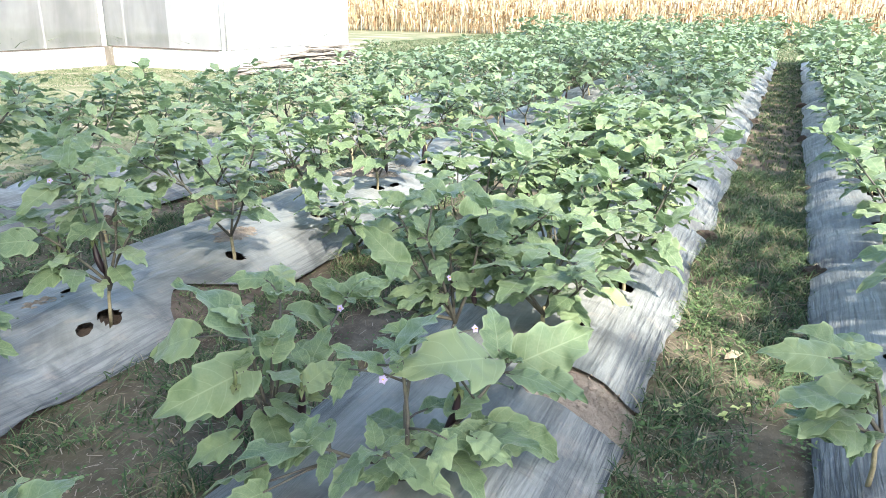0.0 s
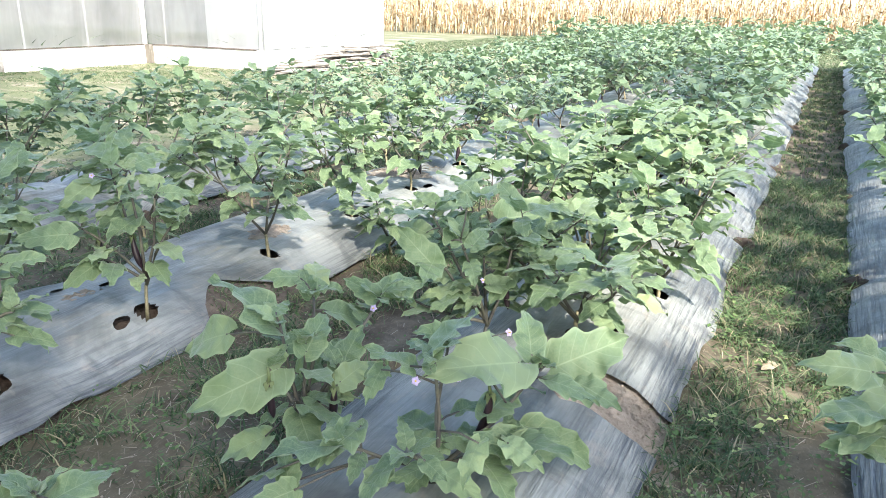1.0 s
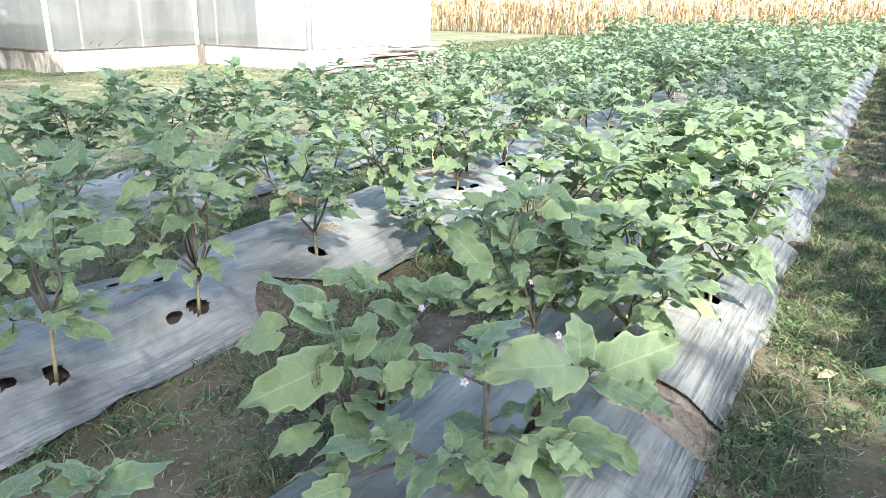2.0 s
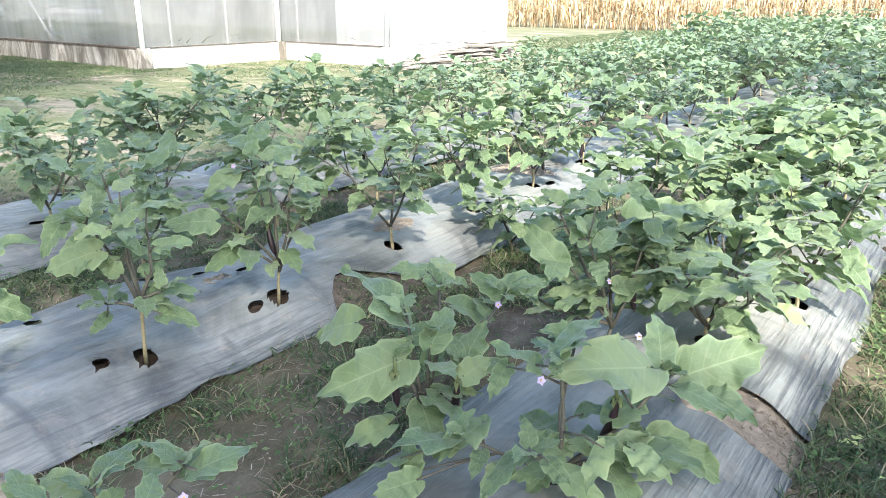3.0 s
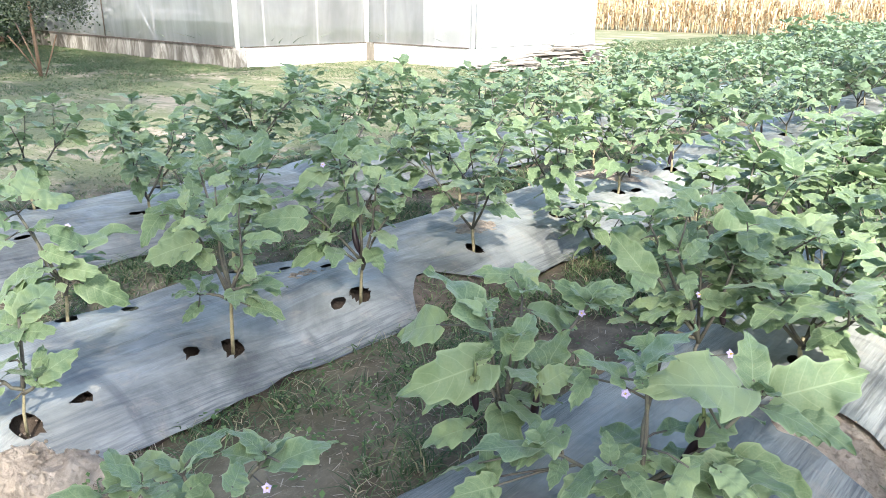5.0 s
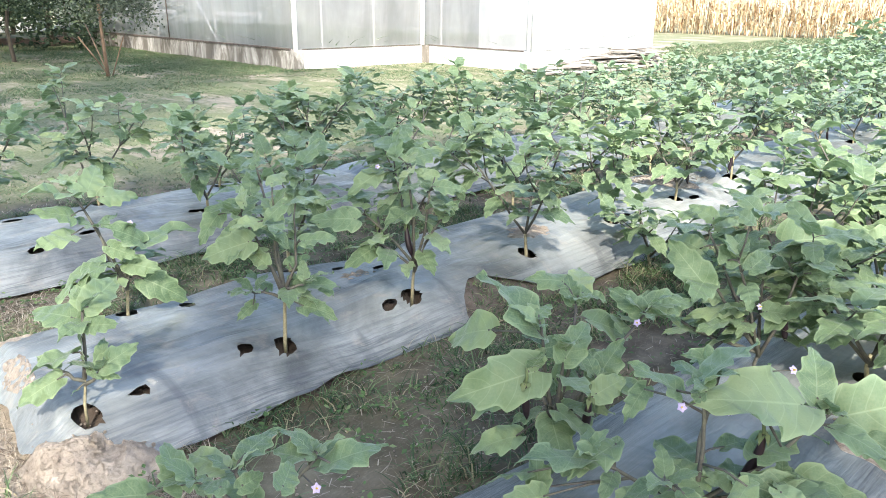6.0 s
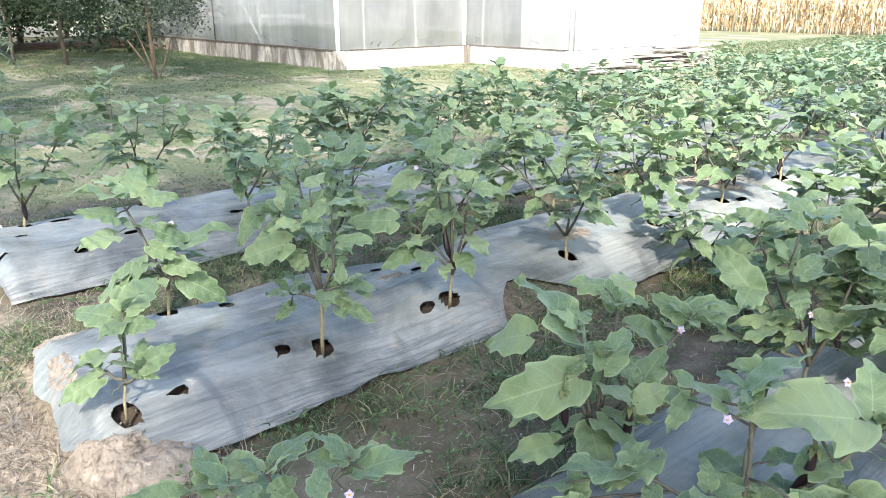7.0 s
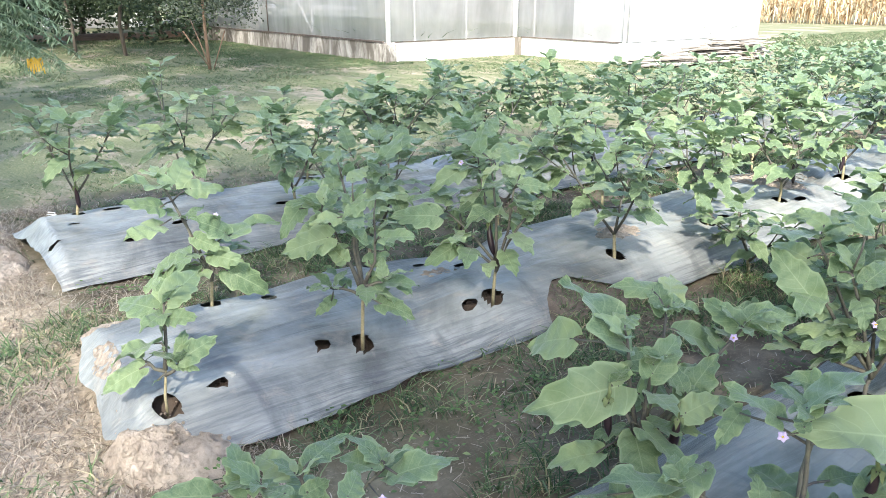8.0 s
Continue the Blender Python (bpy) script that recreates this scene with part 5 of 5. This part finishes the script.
HERO_N = [(-0.11, -0.19, 0.37, -0.24, -0.22, 0.5), (-0.16, -0.09, 0.35, -0.12, 0.0, 0.41), (-0.04, 0.07, 0.24, -0.14, 0.06, 0.31), (0.02, -0.03, 0.28, 0.12, 0.04, 0.29), (-0.35, -0.13, 0.22, -0.25, 0.0, 0.26), (-0.08, -0.14, 0.45, -0.06, -0.05, 0.54), (-0.0, 0.06, 0.38, 0.04, 0.15, 0.47), (-0.01, -0.12, 0.44, 0.02, -0.04, 0.5), (-0.18, -0.11, 0.46, -0.29, -0.12, 0.5), (-0.33, -0.14, 0.21, -0.21, -0.14, 0.21), (0.11, 0.04, 0.42, 0.19, 0.09, 0.45), (0.03, 0.14, 0.2, -0.02, 0.02, 0.17), (-0.04, -0.11, 0.26, -0.1, -0.23, 0.25), (-0.17, -0.06, 0.56, -0.26, -0.07, 0.6), (-0.02, -0.12, 0.59, -0.1, -0.13, 0.64), (-0.0, 0.02, 0.34, 0.06, 0.06, 0.37)]
HERO_NB = [(0.17, 0.01, 0.22, 0.35, 0.06, 0.19), (0.14, 0.13, 0.09, 0.29, 0.15, 0.06), (0.14, 0.2, 0.14, 0.11, 0.24, 0.23), (0.08, 0.02, 0.17, -0.0, 0.02, 0.21), (-0.1, 0.05, 0.27, -0.17, 0.06, 0.38), (-0.28, -0.28, 0.39, -0.08, -0.07, 0.44), (-0.16, -0.06, 0.1, -0.14, 0.02, 0.2), (0.03, -0.09, 0.11, 0.11, -0.12, 0.1), (-0.16, -0.09, 0.23, -0.28, -0.12, 0.26), (-0.03, 0.08, 0.33, 0.03, 0.18, 0.38), (-0.01, -0.05, 0.11, -0.06, -0.17, 0.09), (0.01, 0.13, 0.22, 0.05, 0.22, 0.28), (-0.05, -0.11, 0.2, -0.02, -0.02, 0.25), (-0.2, -0.08, 0.33, -0.28, -0.08, 0.44), (-0.03, -0.13, 0.42, 0.03, -0.03, 0.49)]
LABEL = "bushy aubergine plant with dusty green lobed leaves"


def near_plant(x, y, z, height, spread, seed, fruits=0, flowers=0, label=LABEL, bushy=0):
    plant = tagged(new("aubergine_plant"), label, "plant", "aubergine plants in the beds")
    plant.location = (x, y, z)
    rng = random.Random(seed + 500)
    trunk, branches, leaves = grow(seed, height, spread, bushy)
    part("trunk", build("trunk", *tube(trunk, 0.0098, 0.0076, 8), TRUNK), plant, "pale woody stem")
    for pts, r0, r1 in branches:
        part("branch", build("branch", *tube(pts, r0, r1, 6), STALK), plant)
    for m, size in leaves:
        part("leaf", rng.choice(NEAR_LEAVES), plant, "", m @ Matrix.Scale(size, 4))
    for k in range(fruits):
        pts = rng.choice(branches)[0]
        p = pts[rng.choice((1, 2))] - Vector((0, 0, 0.05))
        add_fruit(plant, (p.x, p.y, max(0.19, p.z)), rng.randrange(3), rng.uniform(0, 360))
    for k in range(flowers):
        pts = rng.choice(branches)[0]
        add_flower(plant, Matrix.Translation(pts[3]) @ pose(0.01, 0, 0.0, rng.uniform(40, 110), 0, rng.uniform(0, 360)))
    return plant


def far_plant(seed, height, spread):
    """A plant further off: stem, and its leaves in one mesh."""
    plant = tagged(new("aubergine_plant"), LABEL, "plant", "aubergine plants in the beds")
    rng = random.Random(seed + 900)
    trunk, branches, leaves = grow(seed, height, spread)
    heap = Heap()
    heap.add(*tube(trunk, 0.012, 0.009, 5), None, 1)
    for pts, r0, r1 in branches:
        heap.add(*tube(pts, r0, r1, 4, False))
    part("stem", heap.mesh("stem", (STALK, TRUNK)), plant)
    crown = Heap()
    for m, size in leaves:
        v, f, uv, slots = rng.choice(FAR_SHAPES)
        m = np.array(m @ Matrix.Scale(size, 4))
        crown.add(np.asarray(v) @ m[:3, :3].T + m[:3, 3], f, uv, slots)
    tagged(part("crown", crown.mesh("crown", (LEAF_FAR, STALK)), plant), kind="stuff")
    if seed % 3 == 0:
        p = branches[0][0][1]
        add_fruit(plant, (p.x, p.y, max(0.19, p.z - 0.03)), seed % 3, 40)
    return plant


POSED = ((-2.18, 1.39), (-2.2, 2.05), (-0.82, 2.4), (-0.66, 3.1), (-2.79, 1.03), (-1.02, 0.83), (-1.06, 1.60), (-0.60, 1.58), (-2.15, 0.65), (0.78, 2.42))
FRUITING = {(-2.3, 4.45): (1, 0), (-2.27, 3.67): (1, 0), (-0.36, 3.32): (1, 0), (-0.84, 3.75): (1, 1), (-2.36, 5.35): (1, 0), (-4.54, 0.86): (1, 0), (-2.84, 3.44): (1, 0)}
posed_plant(-1.06, 1.60, 0.13, [(-0.05, 0.0, 0.37), (0.04, 0.0, 0.33), (0.08, 0.10, 0.22), (-0.08, 0.20, 0.38), (0.08, 0.33, 0.36), (-0.02, -0.08, 0.27)], HERO_A, 3, [((0.0, -0.12, 0.26), 1), ((0.11, 0.03, 0.20), 0)], [(0.10, 0.26, 0.36), (0.04, 0.33, 0.35)], "large aubergine plant with broad leaves and small dark fruit", 0.10, 24, bark=STALK)
posed_plant(-0.60, 1.58, 0.15, [(0.0, 0.0, 0.38), (0.19, 0.30, 0.27), (-0.20, -0.16, 0.16), (0.16, 0.14, 0.12), (-0.02, -0.10, 0.15), (-0.04, 0.16, 0.34)], HERO_B + HERO_B2, 5, [((0.10, 0.14, 0.24), 2)], [(-0.02, -0.06, 0.34), (0.05, 0.04, 0.32), (0.12, 0.20, 0.40)], "low spreading aubergine plant with broad leaves and lilac flowers", 0.06, 24, bark=STALK)
posed_plant(-1.15, 0.70, 0.14, [(-0.06, -0.10, 0.28), (-0.05, -0.02, 0.27), (0.01, 0.15, 0.26)], HERO_LL, 8, [], [(0.08, 0.10, 0.24)], "small aubergine plant with soft green leaves at the bed's end", 0.14, 4)
posed_plant(-2.15, 0.65, 0.15, [(0.02, 0.03, 0.34), (-0.02, -0.04, 0.15), (0.04, 0.05, 0.14)], HERO_M1, 11, [], [], "small sparse aubergine plant beside a heap of mud", 0.12, 1, 1.0, 0.0052)
posed_plant(-2.79, 1.03, 0.15, [(-0.10, -0.12, 0.55), (-0.06, -0.05, 0.38), (0.0, 0.04, 0.36), (-0.02, 0.02, 0.22)], HERO_ML1, 17, [], [(0.02, 0.05, 0.40)], "leggy aubergine plant with yellowing lower leaves", 0.15, 6)
posed_plant(0.56, 2.20, 0.13, [(-0.10, 0.03, 0.32), (-0.10, -0.02, 0.18), (-0.03, 0.02, 0.28), (-0.06, -0.05, 0.10)], HERO_R, 14, [], [], "aubergine plant with pale-edged leaves beside the path", 0.14, 16)
posed_plant(-2.18, 1.39, 0.15, [(-0.02, -0.10, 0.42), (0.02, -0.02, 0.52), (-0.10, 0.0, 0.60), (0.02, 0.06, 0.42), (0.08, 0.05, 0.24), (-0.06, -0.08, 0.20), (-0.08, -0.10, 0.50)], HERO_M + HERO_M_TOP, 19, [], [], "upright aubergine plant with a pale stem and drooping leaves", 0.22, 12, 0.98)
posed_plant(-2.20, 2.05, 0.15, [(-0.12, -0.16, 0.38), (-0.08, -0.02, 0.55), (0.02, -0.04, 0.60), (0.06, 0.05, 0.48), (0.14, 0.05, 0.38), (-0.05, -0.12, 0.25)], HERO_MB, 23, [((-0.13, -0.08, 0.31), 0), ((-0.01, -0.02, 0.33), 0)], [(-0.10, -0.10, 0.58)], "forked aubergine plant with dark hanging fruit", 0.15, 26, 1.02)
posed_plant(-0.82, 2.40, 0.15, [(-0.14, -0.12, 0.38), (-0.02, 0.02, 0.36), (-0.05, -0.12, 0.46), (-0.18, -0.08, 0.52), (0.08, 0.04, 0.40), (-0.32, -0.13, 0.22)], HERO_N, 29, [((0.06, 0.05, 0.27), 1)], [(0.03, -0.10, 0.32), (-0.10, -0.02, 0.44)], "bushy aubergine plant with broad leaves and lilac flowers", 0.12, 30, 1.05, bark=STALK)
posed_plant(-0.66, 3.10, 0.15, [(0.14, 0.08, 0.14), (-0.10, 0.0, 0.26), (-0.20, -0.10, 0.32), (0.0, 0.05, 0.30), (-0.03, -0.10, 0.38)], HERO_NB, 31, [((-0.02, 0.02, 0.24), 1)], [], "low aubergine plant with yellow-green young leaves", 0.10, 14, 1.05)
for number, (bed, x, y, height, spread) in enumerate(PLANTS):
    if (x, y) in POSED:
        continue
    fruits, flowers = FRUITING.get((x, y), (0, 0))
    near_plant(x, y, bed_height(bed, x, y) + 0.0, height, spread, 40 + number, fruits, flowers, bushy=2 if bed == "near" and 2 < y < 4.5 else 0)
KINDS = [far_plant(200 + k, 0.76, 1.1) for k in range(12)]
spots = [(bed, x, y) for bed in BEDS for x, y in far_spots(bed)]
rng = random.Random(17)
for k, (bed, x, y) in enumerate(spots):
    tall = 0.88 + 0.26 * min(1.0, (y - 6) / 9) + rng.uniform(-0.10, 0.10)
    m = pose(x, y, bed_height(bed, x, y), 0, 0, rng.uniform(0, 360)) @ Matrix.Diagonal((tall * rng.uniform(0.82, 0.98), tall * rng.uniform(0.9, 1.05), tall, 1))
    if bed == "far" and y < 14:
        m = m @ Matrix.Scale(0.86, 4)
    if k < len(KINDS):
        KINDS[k].matrix_basis = m
    else:
        c = copy_thing(KINDS[k % len(KINDS)], pose(0, 0, 0))
        c.matrix_basis = m

# ---- trees ----


def tree(name, x, y, height, crown, clumps, per, size, bark, leaf, seed, trunk_r, label, bare=0.35, forks=5, droop=0.0):
    """A tapered trunk with limbs and a crown of small leaves in clumps."""
    rng = random.Random(seed)
    top = tagged(new(name), label, "tree")
    top.location = (x, y, ground_height(x, y))
    bend = [Vector((0.12 * k * rng.uniform(-1, 1) * height / 10, 0.12 * k * rng.uniform(-1, 1) * height / 10, height * 0.78 * k / 5)) for k in range(6)]
    bend[0].z = -0.1
    part("trunk", build("trunk", *tube(bend, trunk_r, trunk_r * 0.45, 10), bark), top)
    ends = []
    for k in range(forks):
        t = bare + (1 - bare) * (k + 0.5) / forks
        i = min(4, int(t * 5))
        s = bend[i].lerp(bend[i + 1], t * 5 - i)
        az = 2.4 * k + rng.uniform(-0.4, 0.4)
        reach = crown * rng.uniform(0.6, 1.0)
        pts = [s]
        for j in range(1, 5):
            a = j / 4
            pts.append(s + Vector((math.cos(az) * reach * a, math.sin(az) * reach * a, height * 0.2 * a - droop * a * a)))
        part("limb", build("limb", *tube(pts, trunk_r * 0.4, trunk_r * 0.12, 6), bark), top)
        ends += pts[2:]
    ends.append(bend[-1])
    v, f, n = [], [], 0
    npr = np.random.default_rng(seed)
    for k in range(clumps):
        e = rng.choice(ends)
        c = np.array(e) + npr.normal(0, crown * 0.26, 3) * (1, 1, 0.7)
        for _ in range(per):
            p = c + npr.normal(0, crown * 0.10, 3)
            w, el, l = npr.uniform(0, 6.28), npr.uniform(-1.1, 0.5), size * npr.uniform(0.6, 1.4)
            d = np.array((math.cos(w) * math.cos(el), math.sin(w) * math.cos(el), math.sin(el)))
            side = np.cross(d, npr.normal(0, 1, 3))
            side *= 0.3 * l / max(1e-6, np.linalg.norm(side))
            v += [p, p + d * l * 0.5 + side, p + d * l, p + d * l * 0.5 - side]
            f.append((n, n + 1, n + 2, n + 3))
            n += 4
    tagged(part("crown", build("crown", v, f, leaf, smooth=False), top), kind="stuff")
    return top


t = tree("young_tree", -14.9, 5.3, 4.4, 1.4, 150, 240, 0.052, BARK, GREY_LEAF, 1, 0.036, "young tree with a reddish trunk, held by wooden stakes", 0.28, 8, 0.6)
for k, (dx, dy, tx, ty, h) in enumerate(((-0.9, 0.0, 0.0, 0.0, 1.15), (0.35, 0.25, 0.05, 0.05, 0.9), (0.15, -0.5, 0.0, 0.0, 0.7))):
    part("stake", build("stake", *tube([(dx, dy, 0.95 if k == 0 else 0.75), (tx + 0.05, ty, 0.02)], 0.014, 0.012, 6), BARK), t, "rough wooden stake")
tree("dark_tree", -19.7, 4.9, 4.8, 1.7, 130, 210, 0.066, BARK_DARK, TREE_LEAF, 2, 0.05, "slim dark tree with a low leafy crown", 0.32, 8, 0.6)
tree("dark_tree", -20.4, 3.9, 4.6, 1.6, 110, 210, 0.066, BARK_DARK, TREE_LEAF, 3, 0.04, "slim dark tree with a low leafy crown", 0.34, 8, 0.6)
for k, (x, y, h) in enumerate(((-27, 3.2, 6.0), (-30, 6.0, 7.0), (-26, 7.6, 5.0), (-34, 2.0, 7.0), (-36, 9.0, 8.0), (-24, 1.0, 5.0), (-33, 12.0, 8.0), (-27, 21.0, 5.0), (-21, 21.5, 4.5))):
    tree("background_tree", x, y, h, 2.8, 210, 90, 0.15, BARK_DARK, TREE_LEAF, 10 + k, 0.10, "dense dark green tree behind the lawn", 0.12, 9, 0.6)
# tall unseen trees behind the camera, added to throw broken shade over the beds
for k, (x, y, h, r, clumps, bare) in enumerate(SHADE_TREES):
    tree("shade_tree", x, y, h, r, clumps, 45, 0.22, BARK_DARK, TREE_LEAF, 30 + k, 0.20, "tall unseen tree, added to shade the plot", bare, 10, 0.0)


def frond_tree():
    """A small pale tree with feathery drooping fronds; a black cap on its cut trunk, yellow strips hanging from a frond."""
    rng = random.Random(8)
    top = tagged(new("feathery_tree"), "small pale tree with drooping feathery fronds", "tree")
    top.location = (-11.35, 1.05, ground_height(-11.35, 1.05))
    part("trunk", build("trunk", *tube([(0, 0, -0.05), (0.02, 0, 0.3), (0.0, -0.05, 0.7), (-0.1, -0.2, 1.7)], 0.06, 0.04, 9), BARK), top)
    part("trunk_wrap", build("trunk_wrap", *tube([(0.02, 0.0, 0.42), (0.02, 0.0, 0.6)], 0.10, 0.09, 10), BLACK), top, "black plastic wrap round the trunk")
    for k in range(30):
        start = Vector((-0.1 * rng.random(), -0.1, rng.uniform(0.75, 1.7)))
        az = rng.uniform(0.7, 2.3)
        length = rng.uniform(0.7, 1.35)
        pts = []
        for i in range(7):
            a = i / 6
            pts.append(start + Vector((math.cos(az) * length * a, math.sin(az) * length * a, 0.35 * a - 0.75 * a * a)))
        heap = Heap()
        heap.add(*tube(pts, 0.012, 0.004, 5, False))
        for _ in range(120):
            a = rng.uniform(0.15, 1.0)
            i = min(5, int(a * 6))
            p = pts[i].lerp(pts[i + 1], a * 6 - i)
            d = Vector((rng.uniform(-1, 1), rng.uniform(-1, 1), rng.uniform(-0.9, 0.2))).normalized()
            l = rng.uniform(0.08, 0.2)
            side = d.cross(Vector((0, 0, 1))).normalized() * 0.011
            heap.add([p, p + d * l * 0.5 + side, p + d * l, p + d * l * 0.5 - side], [(0, 1, 2, 3)])
        part("frond", heap.mesh("frond", PALE_LEAF), top, "feathery pale green frond")


frond_tree()


def yellow_strips():
    rng = random.Random(4)
    top = tagged(new("yellow_strips"), "bunch of yellow plastic strips hanging from a frond", "plastic strips")
    top.location = (-11.2, 1.70, 0.62)
    for k in range(7):
        x, z0 = -0.075 + 0.025 * k, rng.uniform(-0.02, 0.01)
        l = rng.uniform(0.15, 0.23)
        w = rng.uniform(0.013, 0.02)
        verts = []
        for i in range(5):
            a = i / 4
            for s in (-1, 1):
                verts.append((rng.uniform(-0.02, 0.02), x * (1 + 0.3 * a) + s * w * (1 - 0.5 * a), z0 - l * a))
        part("strip", build("strip", verts, [(2 * i, 2 * i + 1, 2 * i + 3, 2 * i + 2) for i in range(4)], YELLOW), top)


yellow_strips()


# ---- far surroundings ----
def far_things():
    v, f = box(-46, 6.5, -0.05, -38, 11, 3.2, 0.05)
    shed = tagged(new("far_building"), "pale whitewashed building behind the trees", "building")
    part("wall", one("wall", (v, f), WHITE), shed)
    part("roof", one("roof", box(-46.5, 6.0, 3.2, -37.4, 11.5, 3.45, 0.03), DARKLINE), shed)
    # bank of red soil beyond the dark trees
    n, verts = 40, []
    for i in range(n + 1):
        y = -2 + 14 * i / n
        for dx, z in ((-1.4, -0.03), (-0.5, 0.14), (0.3, 0.12), (1.2, -0.03)):
            verts.append((-28.5 + dx + 0.2 * lump(y, 1, 0.8), y, z + (0.05 * lump(y, dx, 2.0) if z > 0 else 0)))
    me = build("soil_bank", verts, [(4 * i + k, 4 * i + k + 1, 4 * i + k + 5, 4 * i + k + 4) for i in range(n) for k in range(3)], REDSOIL)
    tagged(new("soil_bank", me), "low bank of reddish soil behind the trees", "soil bank", kind="structure")


REDSOIL = plain_material("red_soil", (0.17, 0.10, 0.06), (0.30, 0.19, 0.125), 4, 0.95, 0.8, 0.03)
far_things()


def small_litter():
    """A dead leaf and pale seedlings in the path, crumbled soil and stalks on the film."""
    leaf = tagged(new("dead_leaf", build("dead_leaf", [(-0.05, 0, 0), (-0.02, -0.03, 0.012), (0.03, -0.022, 0.02), (0.055, 0.0, 0.008), (0.02, 0.028, 0.016), (-0.02, 0.025, 0.006), (0.0, 0.0, 0.022)], [(0, 1, 6), (1, 2, 6), (2, 3, 6), (3, 4, 6), (4, 5, 6), (5, 0, 6)], DEADLEAF)), "curled pale brown dead leaf on the path", "dead leaf")
    leaf.matrix_basis = pose(0.15, 3.10, ground_height(0.15, 3.1) + 0.018, 0, 0, 50)
    rng = random.Random(6)
    for k in range(9):
        x, y = 0.10 + rng.uniform(-0.14, 0.16), 2.5 + rng.uniform(-0.2, 0.22)
        seedling = tagged(new("seedling"), "pale yellow-green seedling in the path", "seedling", "seedlings in the path")
        seedling.location = (x, y, ground_height(x, y))
        h = rng.uniform(0.03, 0.06)
        part("stem", build("stem", *tube([(0, 0, -0.01), (0.004, 0, h * 0.6), (0, 0, h)], 0.0016, 0.0012, 5), WEED), seedling)
        for j in range(rng.choice((2, 3))):
            w, l = rng.uniform(0, 6.28), rng.uniform(0.02, 0.034)
            c, s_ = math.cos(w), math.sin(w)
            v = [(0, 0, h), (l * (0.5 * c - 0.32 * s_), l * (0.5 * s_ + 0.32 * c), h + 0.006), (l * c, l * s_, h + 0.002), (l * (0.5 * c + 0.32 * s_), l * (0.5 * s_ - 0.32 * c), h + 0.006)]
            part("leaf", build("leaf", v, [(0, 1, 2, 3)], SEEDLING), seedling)
    soil_patch("middle", -2.62, 4.78, 0.24, 0.16, 0, 0.012, 9.0, "tan soil spilled over the film")
    soil_patch("middle", -2.44, 3.12, 0.09, 0.15, 0, 0.004, 12.0, "tan soil spilled over the film")
    soil_patch("middle", -2.50, 1.98, 0.05, 0.09, 0, 0.003, 13.0, "tan soil spilled over the film")
    soil_patch("middle", -2.96, 0.63, 0.10, 0.07, 20, 0.003, 14.0, "dried mud smeared over the film's end")
    soil_patch("middle", -2.60, 0.57, 0.15, 0.04, 0, 0.003, 15.0, "dried mud smeared over the film's end")
    heap = Heap()
    for k in range(40):
        x, y, w, l = -2.6 + rng.uniform(-0.2, 0.2), 4.85 + rng.uniform(-0.15, 0.2), rng.uniform(0, 6.28), rng.uniform(0.04, 0.12)
        z = 0.185 + rng.uniform(0, 0.015)
        heap.add(*tube([(x, y, z), (x + math.cos(w) * l * 0.5, y + math.sin(w) * l * 0.5, z + 0.012), (x + math.cos(w) * l, y + math.sin(w) * l, z)], 0.0022, 0.0015, 4))
    tagged(new("dry_stalks", heap.mesh("dry_stalks", STRAW)), "dry stalks and roots lying on spilled soil", "straw litter", kind="stuff")


DEADLEAF = plain_material("dead_leaf", (0.34, 0.25, 0.16), (0.52, 0.42, 0.30), 30, 0.8)
SEEDLING = plain_material("seedling_leaf", (0.36, 0.42, 0.12), (0.52, 0.56, 0.22), 40, 0.6)
small_litter()

blades("dry_grass", 9000, (-5.6, -1.3, -0.2, 0.95), lambda x, y: off_beds(x, y, 0.02) * max(0.0, 0.55 + 0.8 * lump(x, y, 2.2, 31.0)), 0.07, 0.0017, 1.2, STRAW, "dry bleached grass at the beds' ends", "grass", 12, 4)


# faint white writing on the film's end, too worn to read
marks = tagged(new("chalk_mark"), "small worn white mark on the mulch film", "mark")
marks.location = (-4.66, 0.74, bed_height("far", -4.66, 0.74) + 0.018)
for dx, dy, turn, length in ((0.0, 0.0, 70, 0.05), (0.03, 0.0, 110, 0.05), (-0.045, 0.01, 30, 0.06)):
    part("stroke", one("stroke", box(-length / 2, -0.004, 0, length / 2, 0.004, 0.0015), WHITE), marks, "", pose(dx, dy, 0, 0, 0, turn))
